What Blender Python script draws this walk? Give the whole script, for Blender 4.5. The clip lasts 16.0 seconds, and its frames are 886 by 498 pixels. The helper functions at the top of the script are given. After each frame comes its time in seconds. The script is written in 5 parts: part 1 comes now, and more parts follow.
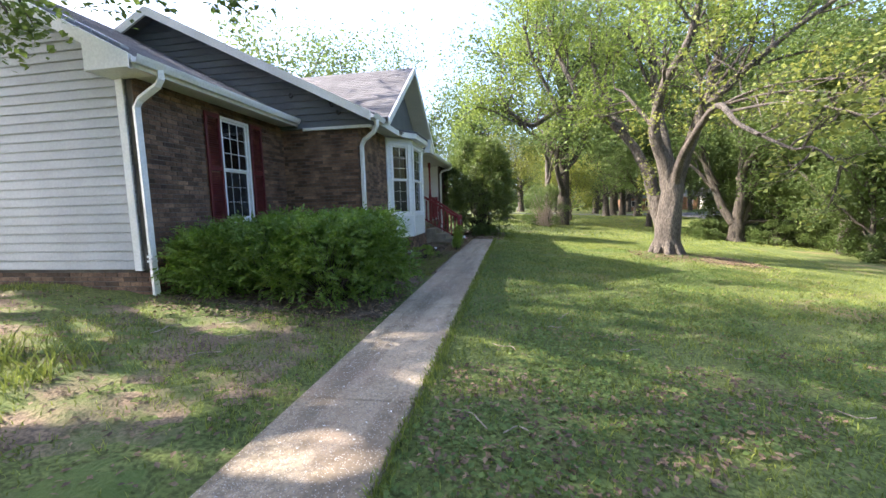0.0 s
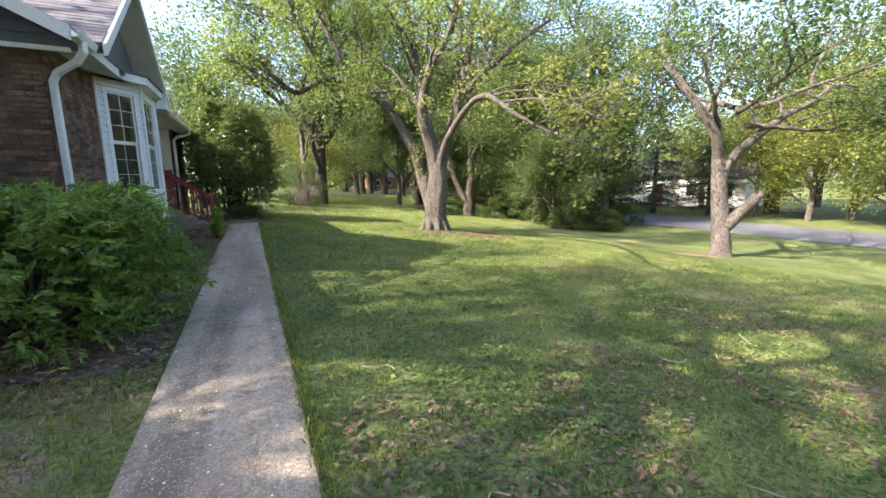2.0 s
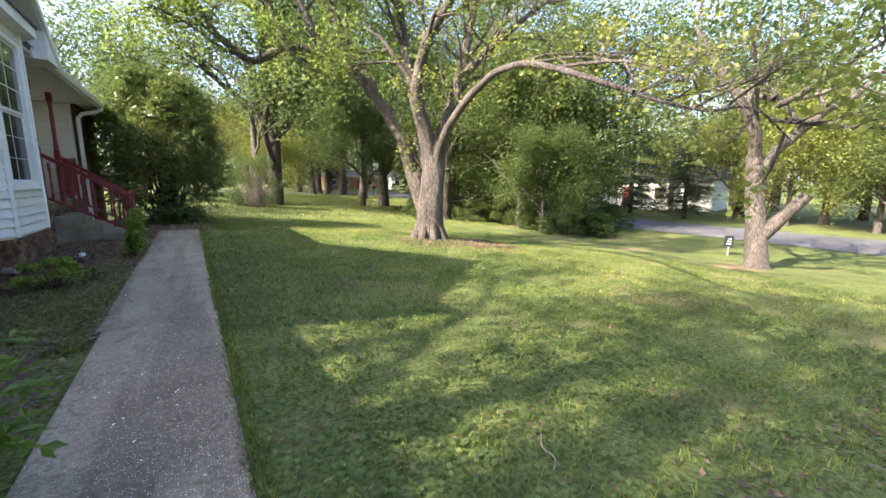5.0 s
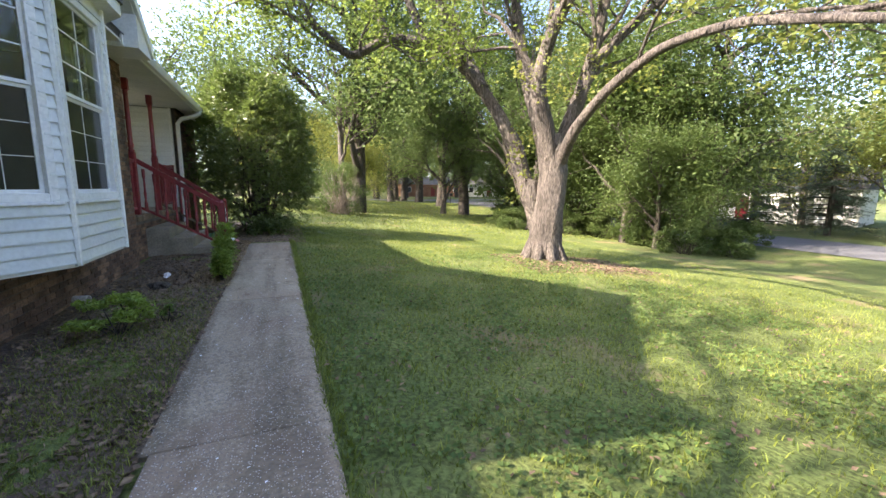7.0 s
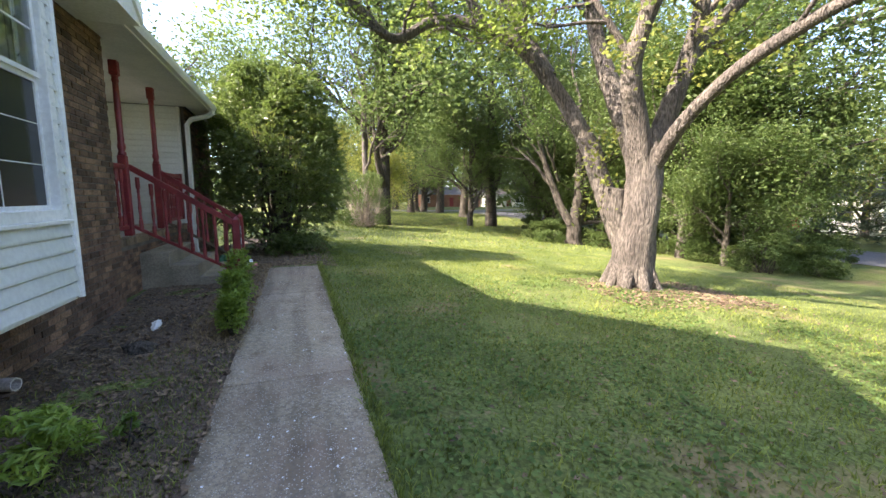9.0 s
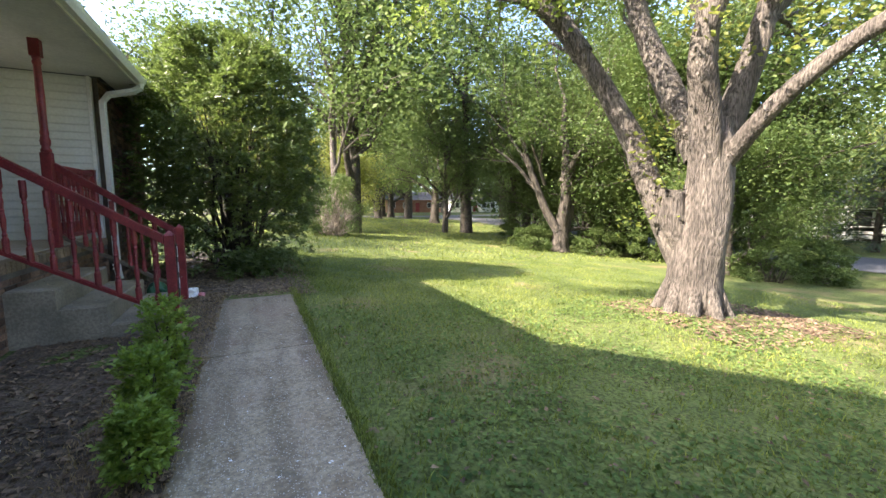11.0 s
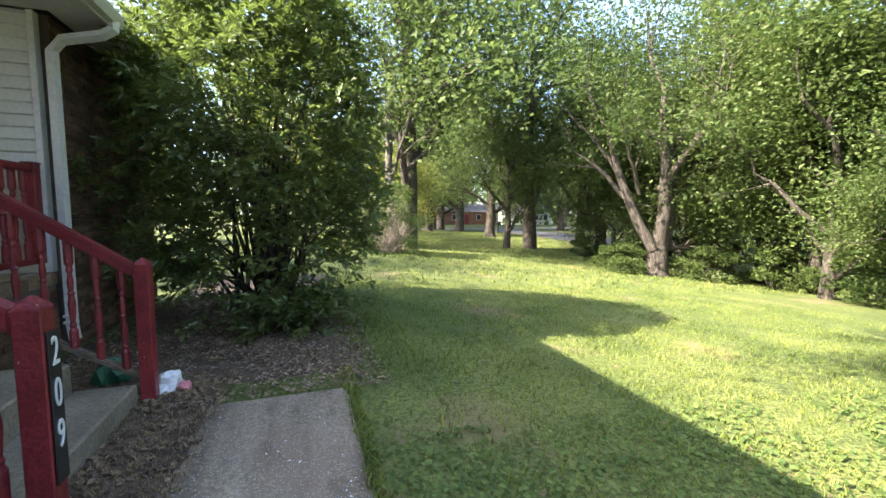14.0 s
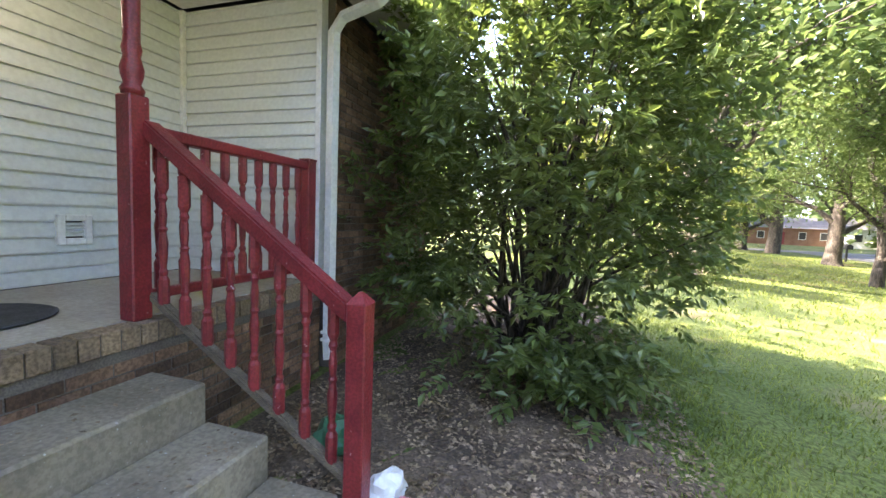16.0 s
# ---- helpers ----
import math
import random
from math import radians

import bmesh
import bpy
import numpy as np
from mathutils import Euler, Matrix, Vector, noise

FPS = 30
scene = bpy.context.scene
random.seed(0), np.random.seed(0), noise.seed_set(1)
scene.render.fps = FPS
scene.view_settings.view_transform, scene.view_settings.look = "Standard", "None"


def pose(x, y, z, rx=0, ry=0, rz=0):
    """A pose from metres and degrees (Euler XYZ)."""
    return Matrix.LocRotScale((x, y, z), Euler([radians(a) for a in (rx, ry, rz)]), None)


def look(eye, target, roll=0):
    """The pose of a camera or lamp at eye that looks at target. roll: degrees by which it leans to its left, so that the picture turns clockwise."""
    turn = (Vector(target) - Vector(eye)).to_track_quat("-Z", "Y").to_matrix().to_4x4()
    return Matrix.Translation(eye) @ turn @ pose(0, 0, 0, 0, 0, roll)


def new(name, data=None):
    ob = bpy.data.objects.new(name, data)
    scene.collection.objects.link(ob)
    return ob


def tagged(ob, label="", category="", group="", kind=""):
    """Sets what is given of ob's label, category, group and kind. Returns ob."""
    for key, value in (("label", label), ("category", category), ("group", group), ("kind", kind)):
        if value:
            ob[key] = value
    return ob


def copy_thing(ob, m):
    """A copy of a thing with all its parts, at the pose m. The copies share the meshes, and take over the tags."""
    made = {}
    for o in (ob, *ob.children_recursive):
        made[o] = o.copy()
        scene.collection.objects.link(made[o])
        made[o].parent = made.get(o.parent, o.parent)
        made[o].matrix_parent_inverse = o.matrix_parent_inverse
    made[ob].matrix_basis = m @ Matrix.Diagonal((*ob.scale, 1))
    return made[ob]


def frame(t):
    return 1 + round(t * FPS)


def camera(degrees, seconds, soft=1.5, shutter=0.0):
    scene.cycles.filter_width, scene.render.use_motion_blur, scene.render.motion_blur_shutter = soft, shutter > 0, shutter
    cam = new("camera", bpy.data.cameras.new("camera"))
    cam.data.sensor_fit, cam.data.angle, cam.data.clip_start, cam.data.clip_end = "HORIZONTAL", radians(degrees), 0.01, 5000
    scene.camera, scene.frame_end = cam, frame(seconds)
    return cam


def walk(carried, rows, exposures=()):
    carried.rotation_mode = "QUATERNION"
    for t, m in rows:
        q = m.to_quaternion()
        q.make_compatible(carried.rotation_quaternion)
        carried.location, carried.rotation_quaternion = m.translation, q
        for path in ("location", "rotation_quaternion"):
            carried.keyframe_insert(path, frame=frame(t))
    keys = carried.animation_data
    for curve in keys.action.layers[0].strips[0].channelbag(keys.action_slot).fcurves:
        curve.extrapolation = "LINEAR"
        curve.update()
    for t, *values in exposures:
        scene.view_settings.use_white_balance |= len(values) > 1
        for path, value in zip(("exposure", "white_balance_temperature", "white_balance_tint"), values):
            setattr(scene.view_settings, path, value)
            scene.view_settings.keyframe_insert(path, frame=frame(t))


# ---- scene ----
cam = camera(95.3, 16.0)
METRES, EYE, TILT, LEAN, TURN = 16.9, 1.5, 0.0, 0.0, 9.7
ROWS = [
    (0.0, 0.0, 0.0, 0.0, -0.17, -6.02, 1.65),
    (0.5, -0.0203, 0.0117, 0.001, -7.43, -7.19, 1.64),
    (1.0, -0.0337, 0.0334, 0.0005, -16.51, -8.51, 1.35),
    (1.5, -0.042, 0.0567, 0.0016, -26.26, -9.23, 0.96),
    (2.0, -0.0435, 0.0795, 0.0009, -35.04, -9.76, 0.59),
    (2.5, -0.0386, 0.1066, -0.0006, -41.69, -10.27, 0.34),
    (3.0, -0.0325, 0.1342, -0.0014, -46.06, -10.84, 0.06),
    (5.5, -0.0019, 0.2987, -0.0063, -38.47, -9.28, -0.37),
    (6.0, 0.0028, 0.3319, -0.0054, -35.21, -9.13, -0.54),
    (6.5, 0.0052, 0.3653, -0.0051, -33.35, -8.95, -0.6),
    (7.0, 0.009, 0.3988, -0.0038, -31.69, -8.67, -0.41),
    (7.5, 0.0123, 0.4331, -0.0038, -31.1, -8.35, -0.18),
    (8.0, 0.0172, 0.4646, -0.0029, -29.86, -7.43, 0.01),
    (8.5, 0.0193, 0.4968, -0.0029, -29.22, -7.31, -0.04),
    (11.0, 0.0367, 0.6614, -0.0037, -34.94, -6.52, 0.02),
    (11.5, 0.0422, 0.6944, -0.0041, -35.95, -6.29, 0.18),
    (12.0, 0.0498, 0.7264, -0.0029, -36.22, -6.39, 0.31),
    (12.5, 0.0552, 0.7573, -0.0028, -35.71, -6.39, 0.43),
    (13.0, 0.0652, 0.7878, -0.0016, -33.88, -6.11, 0.33),
    (13.5, 0.0724, 0.8199, -0.0021, -32.34, -5.67, 0.08),
    (14.0, 0.0821, 0.851, -0.002, -28.64, -4.88, -0.18),
    (14.5, 0.0867, 0.8831, -0.0019, -23.18, -4.75, -0.58),
    (15.0, 0.0891, 0.9141, -0.0003, -15.33, -4.42, -1.12),
    (15.5, 0.0898, 0.9444, -0.001, -4.6, -4.37, -1.53),
    (16.0, 0.0856, 0.9695, -0.0005, 7.38, -4.4, -2.28),
]
walk(cam, [(t, pose(0, 0, EYE, TILT, LEAN, TURN) @ pose(METRES * x, METRES * y, METRES * z, 90 + pitch, roll, yaw)) for t, x, y, z, yaw, pitch, roll in ROWS],
     [(0.0, 2.6, 6600, 15), (3.0, 2.5, 6800, 16), (7.0, 2.78, 6950, 18), (11.0, 2.85, 6850, 15), (14.0, 3.02, 6800, 14), (15.0, 3.4, 6850, 16), (16.0, 4.1, 7000, 20)])

# ---- world, sun ----
SUN_EL, SUN_AZ = 38.5, 1.0          # the light travels towards +x
world = bpy.data.worlds.new("sky")
scene.world = world
world.use_nodes = True
wn = world.node_tree.nodes
sky = wn.new("ShaderNodeTexSky")
sky.sky_type = "NISHITA"
sky.sun_disc = False
sky.sun_elevation = radians(SUN_EL)
sky.sun_rotation = radians(270 - SUN_AZ)
sky.dust_density = 2.2
sky.air_density = 0.75
sky.ozone_density = 2.5
world.node_tree.links.new(sky.outputs[0], wn["Background"].inputs[0])
wn["Background"].inputs[1].default_value = 0.15
sun = new("sun", bpy.data.lights.new("sun", "SUN"))
sun.data.energy = 3.3
sun.data.angle = radians(0.53)
sun.data.color = (1.0, 0.93, 0.80)
ce, se = math.cos(radians(SUN_EL)), math.sin(radians(SUN_EL))
sun.matrix_world = look((-40 * ce, -40 * ce * math.sin(radians(SUN_AZ)), 40 * se), (0, 0, 0))


# ---- materials ----
def mat(name, c1, c2, rough=0.7, scale=2.0, fine=40.0, bump=0.2, grain=0.35, vary=0.0, island=False, metal=0.0,
        stretch=(1, 1, 1), spots=None, spec=0.5, through_colour=None, through_mix=0.4, relief=0.02, flecks=None, streaks=None):
    """Two colours mixed by broad noise, darkened by fine grain, with relief and a value that varies from piece to piece."""
    m = bpy.data.materials.new(name)
    m.use_nodes = True
    nt = m.node_tree
    nd, ln = nt.nodes, nt.links
    b = nd["Principled BSDF"]
    geo = nd.new("ShaderNodeNewGeometry")
    mp = nd.new("ShaderNodeMapping")
    mp.inputs["Scale"].default_value = stretch
    ln.new(geo.outputs["Position"], mp.inputs["Vector"])
    n1 = nd.new("ShaderNodeTexNoise")
    n1.inputs["Scale"].default_value, n1.inputs["Detail"].default_value = scale, 5
    n2 = nd.new("ShaderNodeTexNoise")
    n2.inputs["Scale"].default_value, n2.inputs["Detail"].default_value = fine, 4
    for n in (n1, n2):
        ln.new(mp.outputs[0], n.inputs["Vector"])
    r1 = nd.new("ShaderNodeValToRGB")
    r1.color_ramp.elements[0].position, r1.color_ramp.elements[1].position = 0.35, 0.65
    r1.color_ramp.elements[0].color, r1.color_ramp.elements[1].color = (*c1, 1), (*c2, 1)
    ln.new(n1.outputs["Fac"], r1.inputs[0])
    col = r1.outputs[0]
    mx = nd.new("ShaderNodeMix")
    mx.data_type, mx.blend_type = "RGBA", "MULTIPLY"
    mx.inputs["Factor"].default_value = grain
    r2 = nd.new("ShaderNodeValToRGB")
    r2.color_ramp.elements[0].position, r2.color_ramp.elements[1].position = 0.38, 0.62
    r2.color_ramp.elements[0].color, r2.color_ramp.elements[1].color = (0.25, 0.25, 0.25, 1), (1.3, 1.3, 1.3, 1)
    ln.new(n2.outputs["Fac"], r2.inputs[0])
    ln.new(col, mx.inputs[6])
    ln.new(r2.outputs[0], mx.inputs[7])
    col = mx.outputs[2]
    for sc, lo, hi, c in (spots or ()):
        n3 = nd.new("ShaderNodeTexNoise")
        n3.inputs["Scale"].default_value, n3.inputs["Detail"].default_value = sc, 3
        ln.new(geo.outputs["Position"], n3.inputs["Vector"])
        r3 = nd.new("ShaderNodeValToRGB")
        r3.color_ramp.elements[0].position, r3.color_ramp.elements[1].position = lo, hi
        ln.new(n3.outputs["Fac"], r3.inputs[0])
        m3 = nd.new("ShaderNodeMix")
        m3.data_type = "RGBA"
        ln.new(r3.outputs[0], m3.inputs["Factor"])
        ln.new(col, m3.inputs[6])
        m3.inputs[7].default_value = (*c, 1)
        col = m3.outputs[2]
    for st, lo, hi, c in (streaks or ()):
        ms_ = nd.new("ShaderNodeMapping")
        ms_.inputs["Scale"].default_value = st
        ln.new(geo.outputs["Position"], ms_.inputs["Vector"])
        n4 = nd.new("ShaderNodeTexNoise")
        n4.inputs["Scale"].default_value, n4.inputs["Detail"].default_value = 1.0, 4
        ln.new(ms_.outputs[0], n4.inputs["Vector"])
        r4 = nd.new("ShaderNodeMapRange")
        r4.interpolation_type = "SMOOTHSTEP"
        r4.inputs["From Min"].default_value, r4.inputs["From Max"].default_value, r4.inputs["To Max"].default_value = lo, hi, 0.85
        ln.new(n4.outputs["Fac"], r4.inputs["Value"])
        m4 = nd.new("ShaderNodeMix")
        m4.data_type, m4.blend_type = "RGBA", "MULTIPLY"
        ln.new(r4.outputs[0], m4.inputs["Factor"])
        ln.new(col, m4.inputs[6])
        m4.inputs[7].default_value = (*c, 1)
        col = m4.outputs[2]
    for sc, reach, share, c in (flecks or ()):
        vo = nd.new("ShaderNodeTexVoronoi")
        vo.inputs["Scale"].default_value = sc
        ln.new(geo.outputs["Position"], vo.inputs["Vector"])
        near_ = nd.new("ShaderNodeMath")
        near_.operation = "LESS_THAN"
        ln.new(vo.outputs["Distance"], near_.inputs[0])
        near_.inputs[1].default_value = reach
        some = nd.new("ShaderNodeSeparateColor")
        ln.new(vo.outputs["Color"], some.inputs[0])
        pick = nd.new("ShaderNodeMath")
        pick.operation = "LESS_THAN"
        ln.new(some.outputs[0], pick.inputs[0])
        pick.inputs[1].default_value = share
        both = nd.new("ShaderNodeMath")
        both.operation = "MULTIPLY"
        ln.new(near_.outputs[0], both.inputs[0])
        ln.new(pick.outputs[0], both.inputs[1])
        m5 = nd.new("ShaderNodeMix")
        m5.data_type = "RGBA"
        ln.new(both.outputs[0], m5.inputs["Factor"])
        ln.new(col, m5.inputs[6])
        m5.inputs[7].default_value = (*c, 1)
        col = m5.outputs[2]
    if vary:
        hsv = nd.new("ShaderNodeHueSaturation")
        mr = nd.new("ShaderNodeMapRange")
        mr.inputs["To Min"].default_value, mr.inputs["To Max"].default_value = 1 - vary, 1 + vary
        if island:
            src = geo.outputs["Random Per Island"]
        else:
            src = nd.new("ShaderNodeObjectInfo").outputs["Random"]
        ln.new(src, mr.inputs["Value"])
        ln.new(mr.outputs[0], hsv.inputs["Value"])
        if island and through_colour:
            mh = nd.new("ShaderNodeMapRange")
            mh.inputs["To Min"].default_value, mh.inputs["To Max"].default_value = 0.515, 0.475
            ln.new(src, mh.inputs["Value"])
            ln.new(mh.outputs[0], hsv.inputs["Hue"])
        ln.new(col, hsv.inputs["Color"])
        col = hsv.outputs[0]
    ln.new(col, b.inputs["Base Color"])
    b.inputs["Roughness"].default_value = rough
    b.inputs["Metallic"].default_value = metal
    b.inputs["Specular IOR Level"].default_value = spec
    if bump:
        bp = nd.new("ShaderNodeBump")
        bp.inputs["Strength"].default_value, bp.inputs["Distance"].default_value = bump, relief
        ln.new(n2.outputs["Fac"], bp.inputs["Height"])
        ln.new(bp.outputs[0], b.inputs["Normal"])
    if through_colour:
        tr = nd.new("ShaderNodeBsdfTranslucent")
        tr.inputs["Color"].default_value = (*through_colour, 1)
        ms = nd.new("ShaderNodeMixShader")
        ms.inputs[0].default_value = through_mix
        ln.new(b.outputs[0], ms.inputs[1])
        ln.new(tr.outputs[0], ms.inputs[2])
        ln.new(ms.outputs[0], nd["Material Output"].inputs["Surface"])
    return m


M_BRICK = mat("brick", (0.10, 0.055, 0.035), (0.22, 0.13, 0.08), 0.85, 3, 60, 0.5, 0.5, vary=0.55, island=True)
M_BRICK_OBJ = mat("brick_single", (0.10, 0.055, 0.035), (0.22, 0.13, 0.08), 0.85, 3, 60, 0.5, 0.5, vary=0.55)
M_BRICK_TAN = mat("brick_tan", (0.17, 0.12, 0.075), (0.27, 0.19, 0.12), 0.85, 3, 60, 0.5, 0.5, vary=0.35)
M_MORTAR = mat("mortar", (0.09, 0.075, 0.065), (0.16, 0.14, 0.12), 0.95, 4, 90, 0.4)
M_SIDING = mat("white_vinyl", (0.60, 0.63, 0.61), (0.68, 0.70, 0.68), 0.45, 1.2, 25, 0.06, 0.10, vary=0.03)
# the same white vinyl, darkened: the wing's tree shade is put into the colour
M_SIDING_SHADED = mat("white_vinyl_shaded", (0.28, 0.31, 0.325), (0.335, 0.36, 0.375), 0.45, 1.2, 25, 0.06, 0.10, vary=0.03)
M_SIDING_GREY = mat("slate_siding", (0.095, 0.11, 0.13), (0.13, 0.145, 0.165), 0.5, 1.5, 25, 0.06, 0.15, vary=0.05)
M_TRIM = mat("white_paint", (0.70, 0.71, 0.69), (0.80, 0.80, 0.78), 0.4, 2, 30, 0.05, 0.12)
M_SOFFIT = mat("soffit_white", (0.60, 0.60, 0.57), (0.70, 0.69, 0.66), 0.6, 2, 30, 0.05, 0.12)
M_SHINGLE = mat("shingle", (0.105, 0.102, 0.112), (0.15, 0.145, 0.155), 0.95, 1.2, 60, 0, 0.35, vary=0.16, island=True)
M_RED = mat("red_paint", (0.18, 0.019, 0.024), (0.27, 0.032, 0.036), 0.42, 5, 70, 0.25, 0.35, vary=0.1,
            spots=[(35, 0.72, 0.74, (0.45, 0.35, 0.33))])
M_SHUTTER = mat("shutter_paint", (0.09, 0.012, 0.014), (0.14, 0.02, 0.022), 0.5, 5, 70, 0.15, 0.3)
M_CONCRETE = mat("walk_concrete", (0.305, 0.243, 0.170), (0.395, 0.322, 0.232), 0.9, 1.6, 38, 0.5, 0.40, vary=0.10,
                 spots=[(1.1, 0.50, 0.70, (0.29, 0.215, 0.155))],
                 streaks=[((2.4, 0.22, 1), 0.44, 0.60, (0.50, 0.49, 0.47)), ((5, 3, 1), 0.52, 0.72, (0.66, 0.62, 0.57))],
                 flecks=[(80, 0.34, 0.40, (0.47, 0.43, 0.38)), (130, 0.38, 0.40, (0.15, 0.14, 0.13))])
M_STEP = mat("step_concrete", (0.195, 0.165, 0.120), (0.30, 0.255, 0.190), 0.9, 2.5, 45, 0.3, 0.28,
             spots=[(60, 0.70, 0.73, (0.5, 0.5, 0.48))])
M_SLAB = mat("porch_slab", (0.36, 0.32, 0.27), (0.44, 0.40, 0.34), 0.85, 2, 40, 0.2, 0.2)
M_ASPHALT = mat("asphalt", (0.10, 0.10, 0.105), (0.15, 0.15, 0.155), 0.9, 0.4, 60, 0.4, 0.4)
M_GROUND = mat("lawn_ground", (0.095, 0.128, 0.038), (0.155, 0.185, 0.058), 0.95, 0.9, 30, 1.0, 0.6, spec=0.2,
               spots=[(0.55, 0.58, 0.74, (0.23, 0.17, 0.10)), (9, 0.64, 0.72, (0.20, 0.16, 0.085))])
M_SOIL = mat("bed_soil", (0.075, 0.055, 0.040), (0.15, 0.108, 0.075), 0.95, 1.5, 50, 0.9, 0.6,
             spots=[(14, 0.60, 0.68, (0.22, 0.16, 0.11))])
M_BARE = mat("bare_earth", (0.17, 0.115, 0.075), (0.27, 0.20, 0.13), 0.95, 1.2, 40, 0.9, 0.6,
             spots=[(1.1, 0.46, 0.60, (0.11, 0.15, 0.035))])
M_GRASS = mat("grass_blade", (0.112, 0.165, 0.030), (0.20, 0.248, 0.052), 0.6, 0.9, 8, 0, 0.30, vary=0.6, island=True, spec=0.3,
              through_colour=(0.27, 0.32, 0.07), through_mix=0.26)
M_DRY = mat("dry_grass", (0.30, 0.22, 0.11), (0.42, 0.33, 0.18), 0.8, 1, 8, 0, 0.2, vary=0.3, island=True,
            through_colour=(0.3, 0.22, 0.1), through_mix=0.25)
M_LITTER = mat("leaf_litter", (0.105, 0.068, 0.042), (0.22, 0.150, 0.095), 0.85, 6, 60, 0, 0.3, vary=0.5, island=True)
M_PALE_LITTER = mat("pale_leaf_litter", (0.15, 0.105, 0.065), (0.30, 0.225, 0.15), 0.85, 6, 60, 0, 0.3, vary=0.5, island=True)
M_BARK = mat("bark", (0.092, 0.077, 0.066), (0.165, 0.140, 0.120), 0.95, 1.2, 15, 1.0, 0.75, stretch=(2.6, 2.6, 0.55), relief=0.07)
M_BARK_DARK = mat("bark_dark", (0.048, 0.040, 0.032), (0.105, 0.087, 0.070), 0.95, 4, 12, 1.0, 0.8, stretch=(2.5, 2.5, 0.5), relief=0.05)
M_WOOD = mat("weathered_wood", (0.11, 0.085, 0.06), (0.20, 0.16, 0.115), 0.85, 4, 40, 0.4, 0.5, stretch=(1, 6, 6))
M_TWIG = mat("twig", (0.24, 0.19, 0.15), (0.36, 0.30, 0.25), 0.9, 6, 30, 0.2, 0.3)
M_LEAF = mat("woodland_leaf", (0.060, 0.100, 0.030), (0.115, 0.155, 0.048), 0.55, 0.6, 12, 0, 0.2, vary=0.28, island=True, spec=0.25,
             through_colour=(0.155, 0.225, 0.065), through_mix=0.38)
M_LEAF_M = mat("maple_leaf", (0.085, 0.130, 0.028), (0.145, 0.190, 0.042), 0.5, 0.6, 12, 0, 0.2, vary=0.40, island=True, spec=0.3,
               through_colour=(0.27, 0.36, 0.075), through_mix=0.45)
M_CLOVER = mat("clover_leaf", (0.070, 0.125, 0.036), (0.125, 0.185, 0.055), 0.6, 1.5, 12, 0, 0.2, vary=0.4, island=True, spec=0.2,
               through_colour=(0.17, 0.27, 0.06), through_mix=0.25)
M_LEAF_Y = mat("yellow_green_leaf", (0.12, 0.17, 0.03), (0.20, 0.23, 0.05), 0.5, 0.5, 12, 0, 0.2, vary=0.3, island=True,
               through_colour=(0.32, 0.34, 0.075), through_mix=0.42)
M_LEAF_D = mat("dark_leaf", (0.052, 0.092, 0.026), (0.098, 0.138, 0.042), 0.50, 0.8, 12, 0, 0.2, vary=0.28, island=True, spec=0.25,
               through_colour=(0.14, 0.21, 0.05), through_mix=0.34)
M_LEAF_H = mat("hedge_leaf", (0.090, 0.170, 0.030), (0.165, 0.250, 0.045), 0.4, 1.5, 12, 0, 0.2, vary=0.4, island=True,
               through_colour=(0.20, 0.36, 0.04), through_mix=0.35)
M_LEAF_E = mat("glossy_evergreen_leaf", (0.074, 0.124, 0.038), (0.132, 0.178, 0.058), 0.28, 0.8, 12, 0, 0.2, vary=0.45, island=True,
               through_colour=(0.17, 0.24, 0.055), through_mix=0.34)
M_SPROUT = mat("boxwood_leaf", (0.13, 0.22, 0.035), (0.22, 0.32, 0.055), 0.4, 3, 12, 0, 0.15, vary=0.3, island=True,
               through_colour=(0.30, 0.45, 0.06), through_mix=0.35)
M_PINE = mat("pine_needles", (0.04, 0.07, 0.045), (0.07, 0.11, 0.07), 0.6, 0.6, 12, 0, 0.2, vary=0.35, island=True,
             through_colour=(0.09, 0.16, 0.08), through_mix=0.25)
M_BLACK = mat("black_paint", (0.012, 0.012, 0.013), (0.022, 0.022, 0.024), 0.45, 5, 50, 0.05, 0.2)
# near-black: the darkness of the unlit rooms is put into the colour
M_ROOM_SHADE = mat("unlit_room", (0.018, 0.018, 0.018), (0.026, 0.025, 0.024), 0.9, 1, 20, 0, 0.2)
M_WHITE = mat("white_plastic", (0.72, 0.74, 0.77), (0.82, 0.82, 0.83), 0.4, 6, 40, 0.1, 0.1)
M_PINK = mat("pink_plastic", (0.62, 0.16, 0.20), (0.70, 0.26, 0.28), 0.4, 6, 40, 0.1, 0.1)
M_RUBBER = mat("mat_rubber", (0.035, 0.036, 0.04), (0.06, 0.062, 0.068), 0.9, 8, 80, 0.4, 0.4)
M_LIME = mat("far_brick", (0.22, 0.11, 0.07), (0.30, 0.16, 0.11), 0.9, 1, 20, 0.2, 0.3)
M_PIPE = mat("pale_pipe", (0.55, 0.5, 0.46), (0.65, 0.6, 0.56), 0.6, 9, 60, 0.1, 0.3)
M_GREEN = mat("green_plastic", (0.02, 0.11, 0.06), (0.03, 0.15, 0.08), 0.4, 9, 60, 0.1, 0.2)


def glass_mat():
    m = bpy.data.materials.new("window_glass")
    m.use_nodes = True
    b = m.node_tree.nodes["Principled BSDF"]
    b.inputs["Base Color"].default_value = (0.75, 0.8, 0.8, 1)
    b.inputs["Roughness"].default_value = 0.02
    b.inputs["Transmission Weight"].default_value = 1.0
    b.inputs["IOR"].default_value = 1.5
    return m


